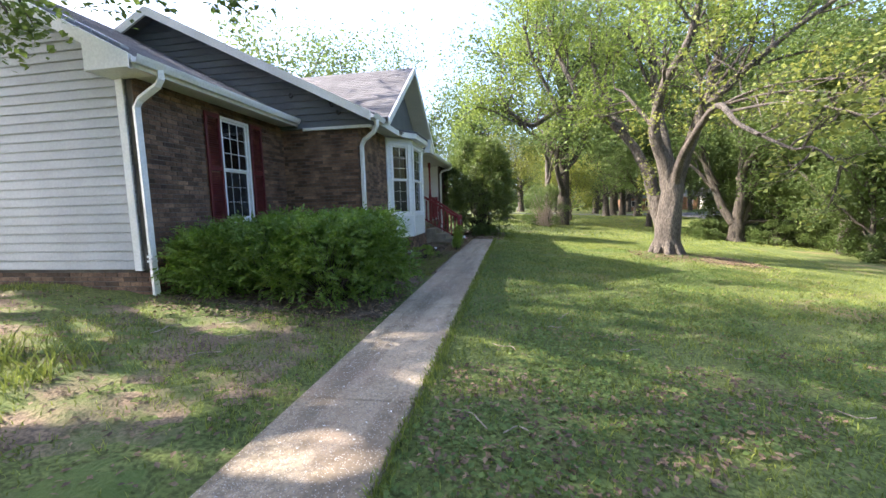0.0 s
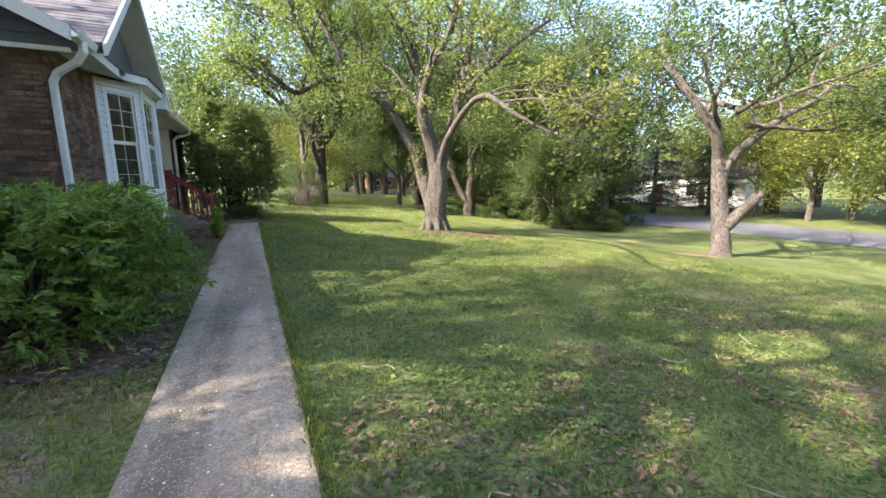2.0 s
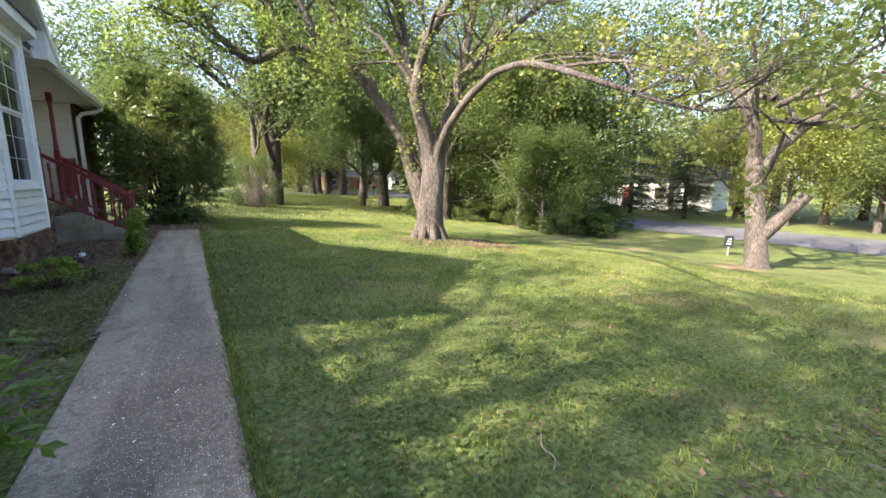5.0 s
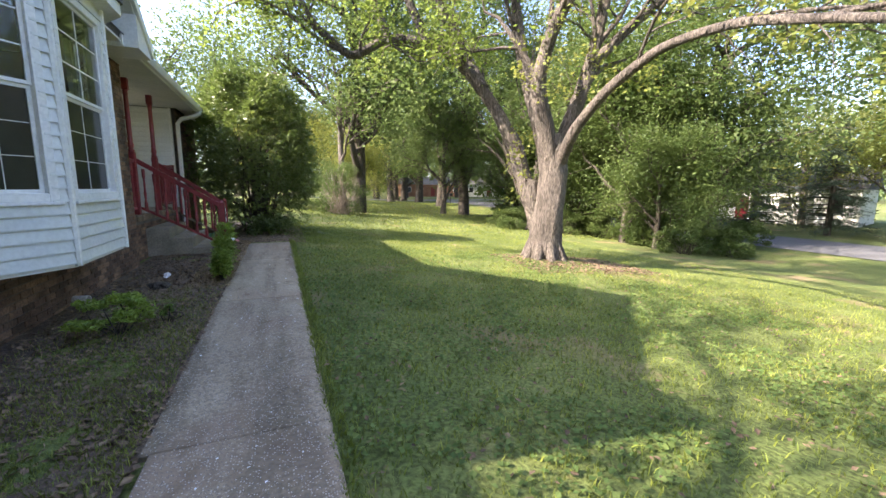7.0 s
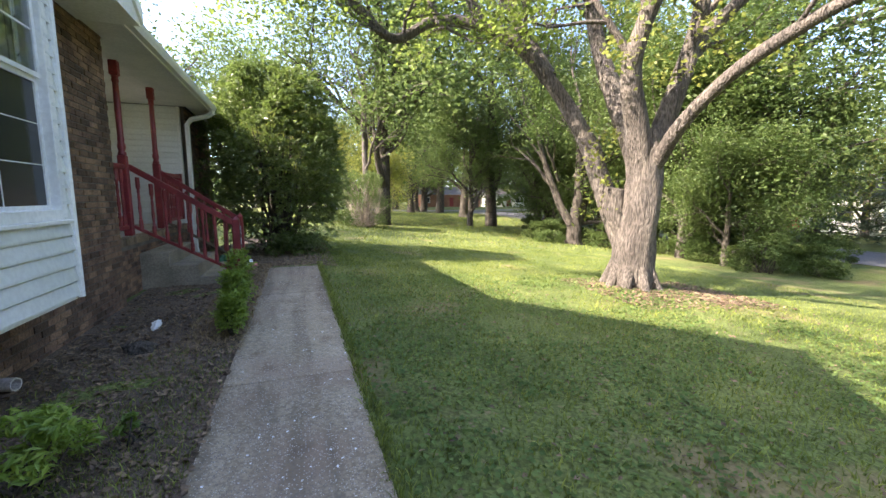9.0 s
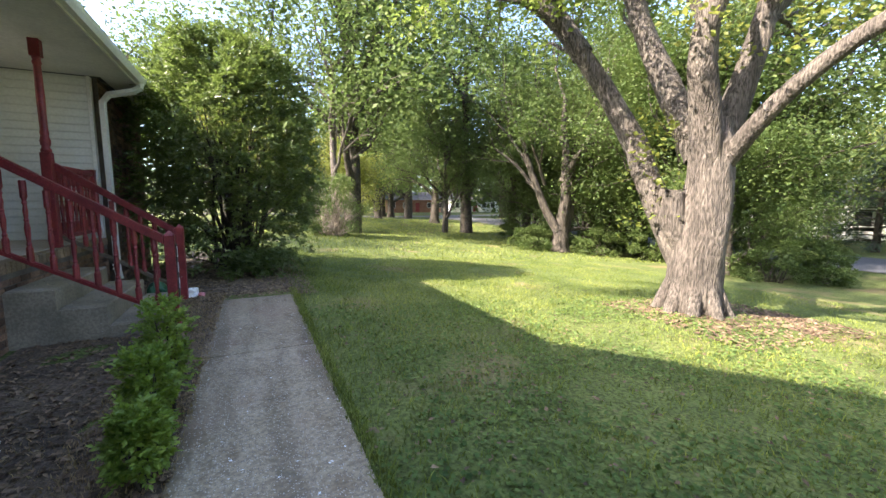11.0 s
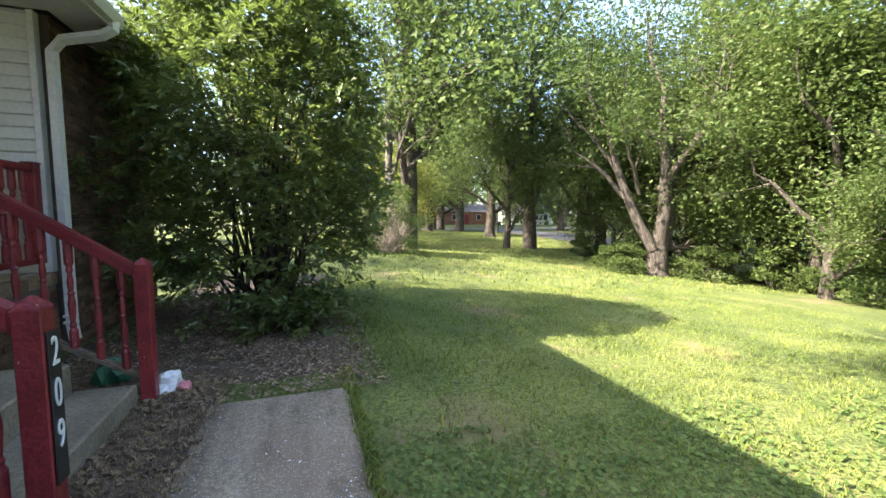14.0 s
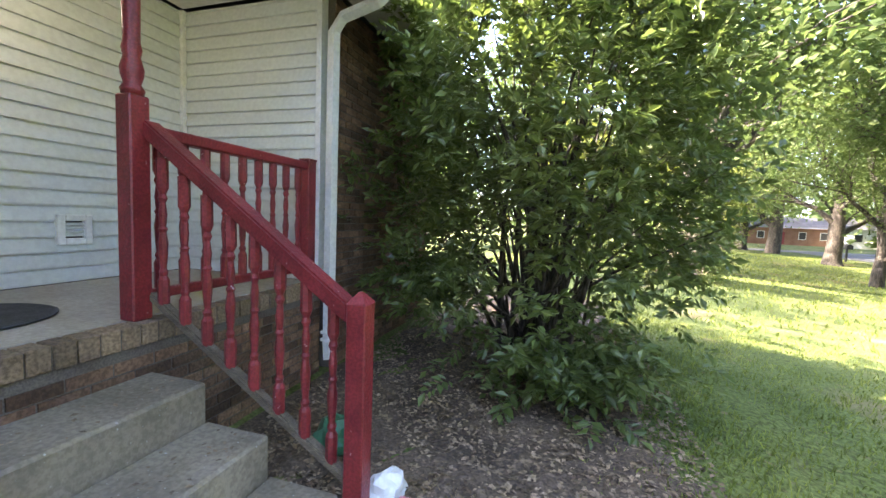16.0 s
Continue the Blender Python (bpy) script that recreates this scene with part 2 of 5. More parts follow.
def glow_mat():
    m = bpy.data.materials.new("lamp_glow")
    m.use_nodes = True
    b = m.node_tree.nodes["Principled BSDF"]
    b.inputs["Emission Color"].default_value = (1, 0.9, 0.7, 1)
    b.inputs["Emission Strength"].default_value = 3.0
    return m


M_GLASS, M_GLOW = glass_mat(), glow_mat()
M_SCREEN = mat("insect_screen", (0.016, 0.019, 0.020), (0.026, 0.029, 0.030), 0.12, 3, 200, 0.02, 0.2)


# ---- mesh helpers ----
def mesh_of(name, verts, faces, material, smooth=False):
    """A mesh from numpy verts (n,3) and equal-sided faces (m,k), or a list of such blocks."""
    me = bpy.data.meshes.new(name)
    verts = np.asarray(verts, dtype=np.float32)
    faces = np.asarray(faces, dtype=np.int32)
    k = faces.shape[1]
    me.vertices.add(len(verts))
    me.vertices.foreach_set("co", verts.ravel())
    me.loops.add(faces.size)
    me.loops.foreach_set("vertex_index", faces.ravel())
    me.polygons.add(len(faces))
    me.polygons.foreach_set("loop_start", np.arange(0, faces.size, k, dtype=np.int32))
    me.polygons.foreach_set("loop_total", np.full(len(faces), k, dtype=np.int32))
    me.polygons.foreach_set("use_smooth", np.full(len(faces), bool(smooth)))
    me.materials.append(material)
    me.update(calc_edges=True)
    return me


def bm_mesh(name, bm, material, smooth=False):
    me = bpy.data.meshes.new(name)
    bmesh.ops.recalc_face_normals(bm, faces=bm.faces)
    bm.to_mesh(me)
    bm.free()
    if smooth:
        for p in me.polygons:
            p.use_smooth = True
    me.materials.append(material)
    return me


def link(name, me, parent=None, label=""):
    ob = new(name, me)
    if parent:
        ob.parent = parent
    if label:
        ob["label"] = label
    return ob


def part(name, bm, material, parent, label="", smooth=False):
    return link(name, bm_mesh(name, bm, material, smooth), parent, label)


def root(name, loc, label, category, group="", kind="", rz=0):
    ob = new(name)
    ob.matrix_basis = pose(*loc, 0, 0, rz)
    return tagged(ob, label, category, group, kind)


def add_box(bm, x0, y0, z0, x1, y1, z1, bevel=0.0, m=None):
    r = bmesh.ops.create_cube(bm, size=1)["verts"]
    for v in r:
        v.co = Vector((x0 + (v.co.x + .5) * (x1 - x0), y0 + (v.co.y + .5) * (y1 - y0), z0 + (v.co.z + .5) * (z1 - z0)))
    if bevel:
        es = list({e for v in r for e in v.link_edges})
        nv = bmesh.ops.bevel(bm, geom=es, offset=bevel, segments=1, affect="EDGES")
        r = list({v for f in nv["faces"] for v in f.verts} | {v for v in r if v.is_valid})
    if m is not None:
        bmesh.ops.transform(bm, matrix=m, verts=[v for v in r if v.is_valid])
    return bm


def box(x0, y0, z0, x1, y1, z1, bevel=0.0):
    return add_box(bmesh.new(), x0, y0, z0, x1, y1, z1, bevel)


def lathe(profile, segs=12):
    """A turned solid about z from (radius, z) pairs."""
    bm = bmesh.new()
    rings = []
    for r, z in profile:
        rings.append([bm.verts.new((r * math.cos(2 * math.pi * i / segs), r * math.sin(2 * math.pi * i / segs), z)) for i in range(segs)])
    for a, b in zip(rings, rings[1:]):
        for i in range(segs):
            bm.faces.new((a[i], a[(i + 1) % segs], b[(i + 1) % segs], b[i]))
    bm.faces.new(rings[0][::-1])
    bm.faces.new(rings[-1])
    return bm


def prism(points, axis, a, b):
    """A flat polygon given in the two other axes, drawn out along axis from a to b."""
    bm = bmesh.new()

    def place(p, w):
        return {"x": (w, p[0], p[1]), "y": (p[0], w, p[1]), "z": (p[0], p[1], w)}[axis]
    lo = [bm.verts.new(place(p, a)) for p in points]
    hi = [bm.verts.new(place(p, b)) for p in points]
    n = len(points)
    for i in range(n):
        bm.faces.new((lo[i], lo[(i + 1) % n], hi[(i + 1) % n], hi[i]))
    bm.faces.new(lo[::-1])
    bm.faces.new(hi)
    return bm


def tube_arrays(pts, radii, segs=8, rough=0.0, seed=0):
    """Rings along a path: verts and quad faces."""
    pts = [Vector(p) for p in pts]
    vs, fs = [], []
    side = Vector((1, 0.2, 0)).normalized()
    for i, p in enumerate(pts):
        d = (pts[min(i + 1, len(pts) - 1)] - pts[max(i - 1, 0)]).normalized()
        side = (side - d * side.dot(d))
        side = side.normalized() if side.length > 1e-4 else d.orthogonal().normalized()
        up = d.cross(side)
        for j in range(segs):
            a = 2 * math.pi * j / segs
            r = radii[i]
            if rough:
                r *= 1 + rough * noise.noise((math.cos(a) * 1.6 + seed, math.sin(a) * 1.6, p.z * 0.9 + i * 0.12)) \
                    + 0.35 * rough * noise.noise((math.cos(a) * 7, math.sin(a) * 7 + seed, p.z * 1.1))
            vs.append(p + (side * math.cos(a) + up * math.sin(a)) * r)
    for i in range(len(pts) - 1):
        for j in range(segs):
            k = (j + 1) % segs
            fs.append((i * segs + j, i * segs + k, (i + 1) * segs + k, (i + 1) * segs + j))
    return np.array(vs, dtype=np.float32), np.array(fs, dtype=np.int32)


def merge(blocks):
    vs, fs, off = [], [], 0
    for v, f in blocks:
        vs.append(v)
        fs.append(f + off)
        off += len(v)
    return np.concatenate(vs), np.concatenate(fs)


def smooth_path(pts, n=4):
    """Catmull-Rom through the points."""
    p = [Vector(q) for q in pts]
    p = [p[0] * 2 - p[1]] + p + [p[-1] * 2 - p[-2]]
    out = []
    for i in range(1, len(p) - 2):
        for k in range(n):
            t = k / n
            out.append(0.5 * ((2 * p[i]) + (p[i + 1] - p[i - 1]) * t + (2 * p[i - 1] - 5 * p[i] + 4 * p[i + 1] - p[i + 2]) * t * t
                              + (3 * p[i] - p[i - 1] - 3 * p[i + 1] + p[i + 2]) * t ** 3))
    out.append(p[-2])
    return out


def bar_path(pts, w, d):
    """A rectangular pipe along a path, for downspouts."""
    v, f = tube_arrays(pts, [1.0] * len(pts), 4)
    c = np.repeat(np.array([list(p) for p in pts], dtype=np.float32), 4, axis=0)
    return (c + (v - c) * np.array([w, d, max(w, d)], dtype=np.float32)), f


def leaf_arrays(centres, size, rng, flat=0.35, narrow=0.45, fold=0.25, droop=0.15):
    """Folded four-cornered leaves of about the given length at the centres."""
    n = len(centres)
    a = rng.uniform(0, 2 * np.pi, n)
    tilt = rng.normal(-droop, flat, n)
    d = np.stack([np.cos(a) * np.cos(tilt), np.sin(a) * np.cos(tilt), np.sin(tilt)], 1)
    r = rng.normal(size=(n, 3)) * flat * 1.2 + np.array([0, 0, 1.0])
    s = np.cross(d, r)
    s /= np.linalg.norm(s, axis=1, keepdims=True) + 1e-6
    u = np.cross(s, d)
    L = (size * rng.uniform(0.6, 1.25, n))[:, None]
    mid = centres
    tip, base = mid + d * L * 0.55, mid - d * L * 0.45
    lf = mid + s * L * narrow * 0.5 + u * L * fold * 0.3
    rt = mid - s * L * narrow * 0.5 + u * L * fold * 0.3
    v = np.stack([base, rt, tip, lf], 1).reshape(-1, 3)
    i = np.arange(n)[:, None] * 4
    f = np.concatenate([i + np.array([[0, 1, 2]]), i + np.array([[0, 2, 3]])], 1).reshape(-1, 3)
    return v.astype(np.float32), f.astype(np.int32)


def spray_arrays(starts, dirs, length, pairs, size, rng, narrow=0.4, splay=0.9, droop=0.35):
    """Shoots that curve from the starts, each set with leaves in pairs and one at the tip: leaf verts and faces, and the shoots' paths."""
    n = len(starts)
    dirs = dirs / (np.linalg.norm(dirs, axis=1, keepdims=True) + 1e-6)
    L = length * rng.uniform(0.6, 1.3, n)
    roll = rng.normal(size=(n, 3))
    side = np.cross(dirs, roll * 0.5 + np.array([0, 0, 1.0]))
    side /= np.linalg.norm(side, axis=1, keepdims=True) + 1e-6
    bend = np.array([0, 0, -1.0]) * droop
    mids, ways = [], []
    for k in range(pairs + 1):
        t = 0.15 + 0.85 * k / pairs
        p = starts + (dirs * t + bend * t * t * 0.5) * L[:, None]
        w = dirs + bend * t
        for sgn in ((1, -1) if k < pairs else (0,)):
            d = w * (1 - 0.45 * abs(sgn)) + side * sgn * splay + rng.normal(0, 0.22, (n, 3))
            d /= np.linalg.norm(d, axis=1, keepdims=True)
            mids.append(p + d * size * 0.5)
            ways.append(d)
    mid, d = np.concatenate(mids), np.concatenate(ways)
    m = len(mid)
    s_ = np.cross(d, rng.normal(0, 0.45, (m, 3)) + np.array([0, 0, 1.0]))
    s_ /= np.linalg.norm(s_, axis=1, keepdims=True) + 1e-6
    u = np.cross(s_, d)
    ll = (size * rng.uniform(0.65, 1.2, m))[:, None]
    v = np.stack([mid - d * ll * 0.5, mid - s_ * ll * narrow * 0.5 + u * ll * 0.07, mid + d * ll * 0.5 - u * ll * 0.08, mid + s_ * ll * narrow * 0.5 + u * ll * 0.07], 1).reshape(-1, 3)
    i = np.arange(m)[:, None] * 4
    f = np.concatenate([i + np.array([[0, 1, 2]]), i + np.array([[0, 2, 3]])], 1).reshape(-1, 3)
    return v.astype(np.float32), f.astype(np.int32)


# ---- ground ----
def step01(v, a, b):
    t = np.clip((v - a) / (b - a), 0, 1)
    return t * t * (3 - 2 * t)


def ground_z(x, y):
    x, y = np.asarray(x, dtype=float), np.asarray(y, dtype=float)
    far = np.clip(1 - (y - 30) * 0.02, 0.5, 1)
    xx = np.clip(x, -0.75, 17.5)
    z = -0.085 * (xx + 0.75) * far
    z = z + 0.10 * np.clip(-1.7 - x, 0, 5) * (1 - step01(y, 6.0, 9.0))
    z = z - 0.015 * step01(x, -0.72, -0.60) + 0.0
    # mound at the foot of the old maple
    z = z + 0.16 * np.exp(-(((x - 5.6) / 1.5) ** 2 + ((y - 15.3) / 1.3) ** 2))
    return z


def gz(x, y):
    return float(ground_z(x, y))


def build_ground():
    xs = np.unique(np.concatenate([np.linspace(-400, -20, 20), np.linspace(-20, 30, 161), np.linspace(30, 60, 31), np.linspace(60, 500, 23)]))
    ys = np.unique(np.concatenate([np.linspace(-300, -10, 16), np.linspace(-10, 40, 161), np.linspace(40, 100, 41), np.linspace(100, 600, 26)]))
    X, Y = np.meshgrid(xs, ys)
    rng = np.random.default_rng(3)
    Z = ground_z(X, Y)
    near = (X > -12) & (X < 20) & (Y > -5) & (Y < 30)
    walkway = (X > -2.0) & (X < -0.5) & (Y > -10) & (Y < 18.3)
    Z = Z + np.where(near & ~walkway, rng.normal(0, 0.012, X.shape), 0) - np.where(walkway, 0.03, 0)
    v = np.stack([X, Y, Z], -1).reshape(-1, 3)
    nx = len(xs)
    i, j = np.meshgrid(np.arange(nx - 1), np.arange(len(ys) - 1))
    a = (j * nx + i).ravel()
    f = np.stack([a, a + 1, a + nx + 1, a + nx], 1)
    ob = link("ground", mesh_of("ground", v, f, M_GROUND, True))
    tagged(ob, "green lawn ground sloping down towards the road", "lawn", kind="structure")


build_ground()


def sheet(name, x0, y0, x1, y1, lift, material, label, category, edge=0.0, nx=24, ny=60, seed=1):
    """A thin layer that follows the ground, with a ragged edge."""
    us, vs = np.linspace(0, 1, nx), np.linspace(0, 1, ny)
    U, V = np.meshgrid(us, vs)
    X, Y = x0 + U * (x1 - x0), y0 + V * (y1 - y0)
    Z = ground_z(X, Y) + lift
    if edge:
        rng = np.random.default_rng(seed)
        Z = Z + rng.normal(0, 0.010, X.shape)
        rim = np.minimum(np.minimum(U * (x1 - x0), (1 - U) * (x1 - x0)), np.minimum(V, 1 - V) * (y1 - y0))
        wob = np.array([[noise.noise((x * 1.3, y * 1.3, seed)) for x, y in zip(r, q)] for r, q in zip(X, Y)])
        Z = Z - np.where(rim + wob * edge * 0.7 < edge * 0.5, 0.09, 0)
    v = np.stack([X, Y, Z], -1).reshape(-1, 3)
    i, j = np.meshgrid(np.arange(nx - 1), np.arange(ny - 1))
    a = (j * nx + i).ravel()
    f = np.stack([a, a + 1, a + nx + 1, a + nx], 1)
    return tagged(link(name, mesh_of(name, v, f, material, True)), label, category, kind="structure")


sheet("flower_bed", -3.4, 8.7, -1.74, 19.9, 0.012, M_SOIL, "bare brown soil bed with dead leaves beside the house", "flower bed")
sheet("shrub_bed", -5.1, 4.8, -1.78, 9.2, 0.02, M_SOIL, "brown leaf-covered bed under the green hedge", "flower bed", 0.3)
sheet("big_shrub_bed", -3.4, 17.95, -0.35, 25.0, 0.02, M_SOIL, "mulched bed under the tall evergreen shrub", "flower bed", 0.5, 40, 60, 4)
sheet("tree_bed", 4.3, 13.9, 8.3, 16.6, 0.012, M_LITTER, "ring of dry litter round the old maple", "flower bed", 1.0, 50, 40, 7)
sheet("bare_patch", -9.0, -2.0, -1.72, 4.7, 0.006, M_BARE, "patchy bare earth and thin grass before the wing", "lawn", 0.6, 60, 60, 9)
sheet("road", 22.8, -120, 29.0, 70, 0.03, M_ASPHALT, "grey asphalt residential road behind the lawn", "road", 0, 10, 120)
sheet("side_street", -30, 70, 60, 76, 0.04, M_ASPHALT, "grey asphalt side street in the distance", "road", 0, 60, 8)

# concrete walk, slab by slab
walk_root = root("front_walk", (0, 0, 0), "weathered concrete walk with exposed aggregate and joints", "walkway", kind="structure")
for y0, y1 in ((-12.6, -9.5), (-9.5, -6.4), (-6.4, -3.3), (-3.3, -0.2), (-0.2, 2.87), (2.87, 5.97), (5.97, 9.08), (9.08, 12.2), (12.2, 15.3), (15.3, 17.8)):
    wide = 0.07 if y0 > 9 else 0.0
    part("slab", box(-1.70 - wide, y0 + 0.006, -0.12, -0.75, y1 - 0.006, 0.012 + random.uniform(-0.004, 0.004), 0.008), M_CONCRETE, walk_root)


# ---- house ----
def oriented(p0, u):
    """Local frame of a wall: x along the wall, y inwards, z up; outside is -y."""
    u = Vector((u[0], u[1], 0)).normalized()
    n_in = Vector((-u.y, u.x, 0))
    return Matrix(((u.x, n_in.x, 0, p0[0]), (u.y, n_in.y, 0, p0[1]), (0, 0, 1, 0), (0, 0, 0, 1)))


def wall_cells(length, z0, z1, holes, y0, y1):
    us = sorted({0, length, *[h[0] for h in holes], *[h[1] for h in holes]})
    zs = sorted({z0, z1, *[h[2] for h in holes], *[h[3] for h in holes]})
    bm = bmesh.new()
    for a, b in zip(us, us[1:]):
        for c, d in zip(zs, zs[1:]):
            cu, cz = (a + b) / 2, (c + d) / 2
            if not any(h[0] < cu < h[1] and h[2] < cz < h[3] for h in holes):
                add_box(bm, a, y0, c, b, y1, d)
    return bm


BRICK_L, BRICK_H, JOINT = 0.200, 0.060, 0.011
brick_me = None


def brick_wall(name, p0, p1, z0, z1, holes=(), label="", near=(0, 0), thick=0.2):
    """A wall of brick from p0 to p1 (outside on the right-hand side). Bricks between near[0] and near[1] along it are single pieces."""
    global brick_me
    d = Vector((p1[0] - p0[0], p1[1] - p0[1], 0))
    length = d.length
    wall = link(name, bm_mesh(name, wall_cells(length, z0, z1, holes, 0, thick), M_MORTAR))
    wall.matrix_basis = oriented(p0, d)
    tagged(wall, label, "wall", kind="structure")
    if brick_me is None:
        brick_me = bm_mesh("brick", box(0, -0.009, 0, BRICK_L, 0.02, BRICK_H, 0.003), M_BRICK_OBJ)
    blocks, count, row = [], 0, 0
    rng = random.Random(name)
    unit = np.array([(x, y, z) for x in (0, 1) for y in (0, 1) for z in (0, 1)], dtype=np.float32)
    quads = np.array([(0, 4, 5, 1), (0, 1, 3, 2), (4, 6, 7, 5), (1, 5, 7, 3), (0, 2, 6, 4)], dtype=np.int32)
    z = z0 + JOINT
    while z + BRICK_H <= z1 + 0.005:
        u = -(row % 2) * (BRICK_L + JOINT) / 2
        while u < length:
            a, b = max(u, 0.002), min(u + BRICK_L, length - 0.002)
            for h in holes:
                if h[2] - BRICK_H < z < h[3]:
                    if h[0] <= a < h[1]:
                        a = h[1]
                    if h[0] < b <= h[1]:
                        b = h[0]
            if b - a > 0.025:
                out = -0.006 - rng.random() * 0.006
                if near[0] <= a and b <= near[1] and b - a > BRICK_L - 0.002 and count < 300:
                    ob = link("brick", brick_me, wall)
                    ob.location = (a, out + 0.009, z)
                    count += 1
                else:
                    blocks.append((unit * np.array([b - a, 0.02 - out, BRICK_H]) + np.array([a, out, z]), quads))
            u += BRICK_L + JOINT
        z += BRICK_H + JOINT
        row += 1
    if blocks:
        v, f = merge(blocks)
        ob = link("brick_courses", mesh_of("brick_courses", v, f, M_BRICK), wall)
        ob["kind"] = "stuff"
    return wall


def siding_wall(name, p0, p1, z0, z1, holes=(), label="", material=None, board=0.125, top=None, thick=0.12):
    """Lapped boards, each a piece, over a plain sheet. top(u): the height of a sloping upper edge."""
    material = material or M_SIDING
    d = Vector((p1[0] - p0[0], p1[1] - p0[1], 0))
    length = d.length
    if top:
        n = 24
        pts = [(0, z0), (length, z0)] + [(length * (1 - i / n), max(z0 + 0.01, top(length * (1 - i / n)))) for i in range(n + 1)]
        bm = prism(pts, "y", 0.0, thick)
    else:
        bm = wall_cells(length, z0, z1, holes, 0, thick)
    wall = link(name, bm_mesh(name, bm, material))
    wall.matrix_basis = oriented(p0, d)
    tagged(wall, label, "wall", kind="structure")
    z = z0
    while z < z1 - 0.02:
        zt = min(z + board, z1)
        spans = [(0.0, length)]
        if top:
            us = [i * length / 300 for i in range(301) if top(i * length / 300) > zt - 0.03]
            spans = [(us[0], us[-1])] if us else []
        for h in holes:
            if h[2] - board * 0.6 < z < h[3] - board * 0.3:
                spans = [s for a, b in spans for s in ((a, min(b, h[0])), (max(a, h[1]), b)) if s[1] - s[0] > 0.02]
        for a, b in spans:
            bm = bmesh.new()
            prof = [(-0.026, z), (-0.026, z + 0.012), (-0.008, zt - 0.014), (0.004, zt - 0.014), (0.004, z)]
            lo = [bm.verts.new((a, p, q)) for p, q in prof]
            hi = [bm.verts.new((b, p, q)) for p, q in prof]
            for i in range(5):
                bm.faces.new((lo[i], hi[i], hi[(i + 1) % 5], lo[(i + 1) % 5]))
            bm.faces.new(lo)
            bm.faces.new(hi[::-1])
            part("siding_board", bm, material, wall)
        z += board
    return wall


def window(name, p0, u, w, z0, z1, cols, rows, label, trim=0.055, deep=0.0):
    """A double-hung window: frame, two sashes with glazing bars, panes and a sill, in the opening that starts at p0."""
    r = tagged(new(name), label, "window", kind="structure")
    r.matrix_basis = oriented(p0, u)
    h = z1 - z0
    fr = bmesh.new()
    for a, b, c, d in ((-trim, 0.02, -trim, h + trim), (w - 0.02, w + trim, -trim, h + trim), (0.02, w - 0.02, h - 0.02, h + trim), (0.02, w - 0.02, -trim, 0.02)):
        add_box(fr, a, -0.024 + deep, z0 + c, b, 0.07, z0 + d, 0.004)
    part("window_frame", fr, M_TRIM, r)
    for k, (za, zb, y) in enumerate(((z0 + 0.02, z0 + h * 0.5, 0.035), (z0 + h * 0.5, z1 - 0.02, 0.012))):
        y += deep
        s = bmesh.new()
        e = 0.032
        add_box(s, 0.02, y, za, 0.02 + e, y + 0.03, zb)
        add_box(s, w - 0.02 - e, y, za, w - 0.02, y + 0.03, zb)
        add_box(s, 0.02 + e, y, za, w - 0.02 - e, y + 0.03, za + e)
        add_box(s, 0.02 + e, y, zb - e, w - 0.02 - e, y + 0.03, zb)
        sash = part("sash", s, M_TRIM, r)
        iw, ih = w - 0.04 - 2 * e, zb - za - 2 * e
        bars = bmesh.new()
        hb = 0.006 if k else 0.003
        for i in range(1, cols):
            x = 0.02 + e + iw * i / cols
            add_box(bars, x - hb, y + 0.008, za + e, x + hb, y + 0.022, zb - e)
        for j in range(1, rows):
            z = za + e + ih * j / rows
            add_box(bars, 0.02 + e, y + 0.009, z - hb, w - 0.02 - e, y + 0.021, z + hb)
        part("glazing_bars", bars, M_TRIM, sash)
        p = part("pane", box(0.02 + e, y + 0.012, za + e, w - 0.02 - e, y + 0.017, zb - e), M_GLASS if k else M_SCREEN, sash, "" if k else "dark screened lower pane")
        p.visible_shadow = False
    part("window_sill", box(-trim - 0.02, -0.05 + deep, z0 - trim - 0.03, w + trim + 0.02, 0.02, z0 - trim, 0.005), M_TRIM, r)
    return r


EAVE_X, EAVE_Z, SLOPE = -2.9, 3.45, 0.51
RIDGE_X = -8.07
# brick walls
brick_wall("wall_wing_front", (-5.15, 5.0), (-5.15, 8.75), 0.1, 3.5, [(1.70, 2.45, 1.37, 3.20)], "dark brown brick wall beside a shuttered window", (0.3, 1.3))
brick_wall("wall_return", (-5.15, 8.75), (-3.35, 8.75), -0.1, 3.35, (), "dark brown brick return wall in shade", (0.9, 1.8))
brick_wall("wall_bay", (-3.35, 8.75), (-3.35, 15.3), -0.1, 3.45, [(2.05, 4.75, 0.69, 3.40)], "brown brick wall below and beside the bay window", (4.75, 6.5))
brick_wall("wall_porch_base", (-3.5, 15.3), (-3.5, 19.62), -0.1, 0.74, (), "brown brick porch foundation with mossy patches", (2.6, 4.3))
brick_wall("wall_far_front", (-3.45, 19.72), (-3.45, 22.4), -0.1, 3.45, (), "brown brick wall in shade behind the shrub", (0.0, 1.0))
brick_wall("wall_wing_base", (-13.0, 5.0), (-5.15, 5.0), 0.1, 0.72, (), "low brown brick foundation under white siding", (5.0, 7.85), 0.18)
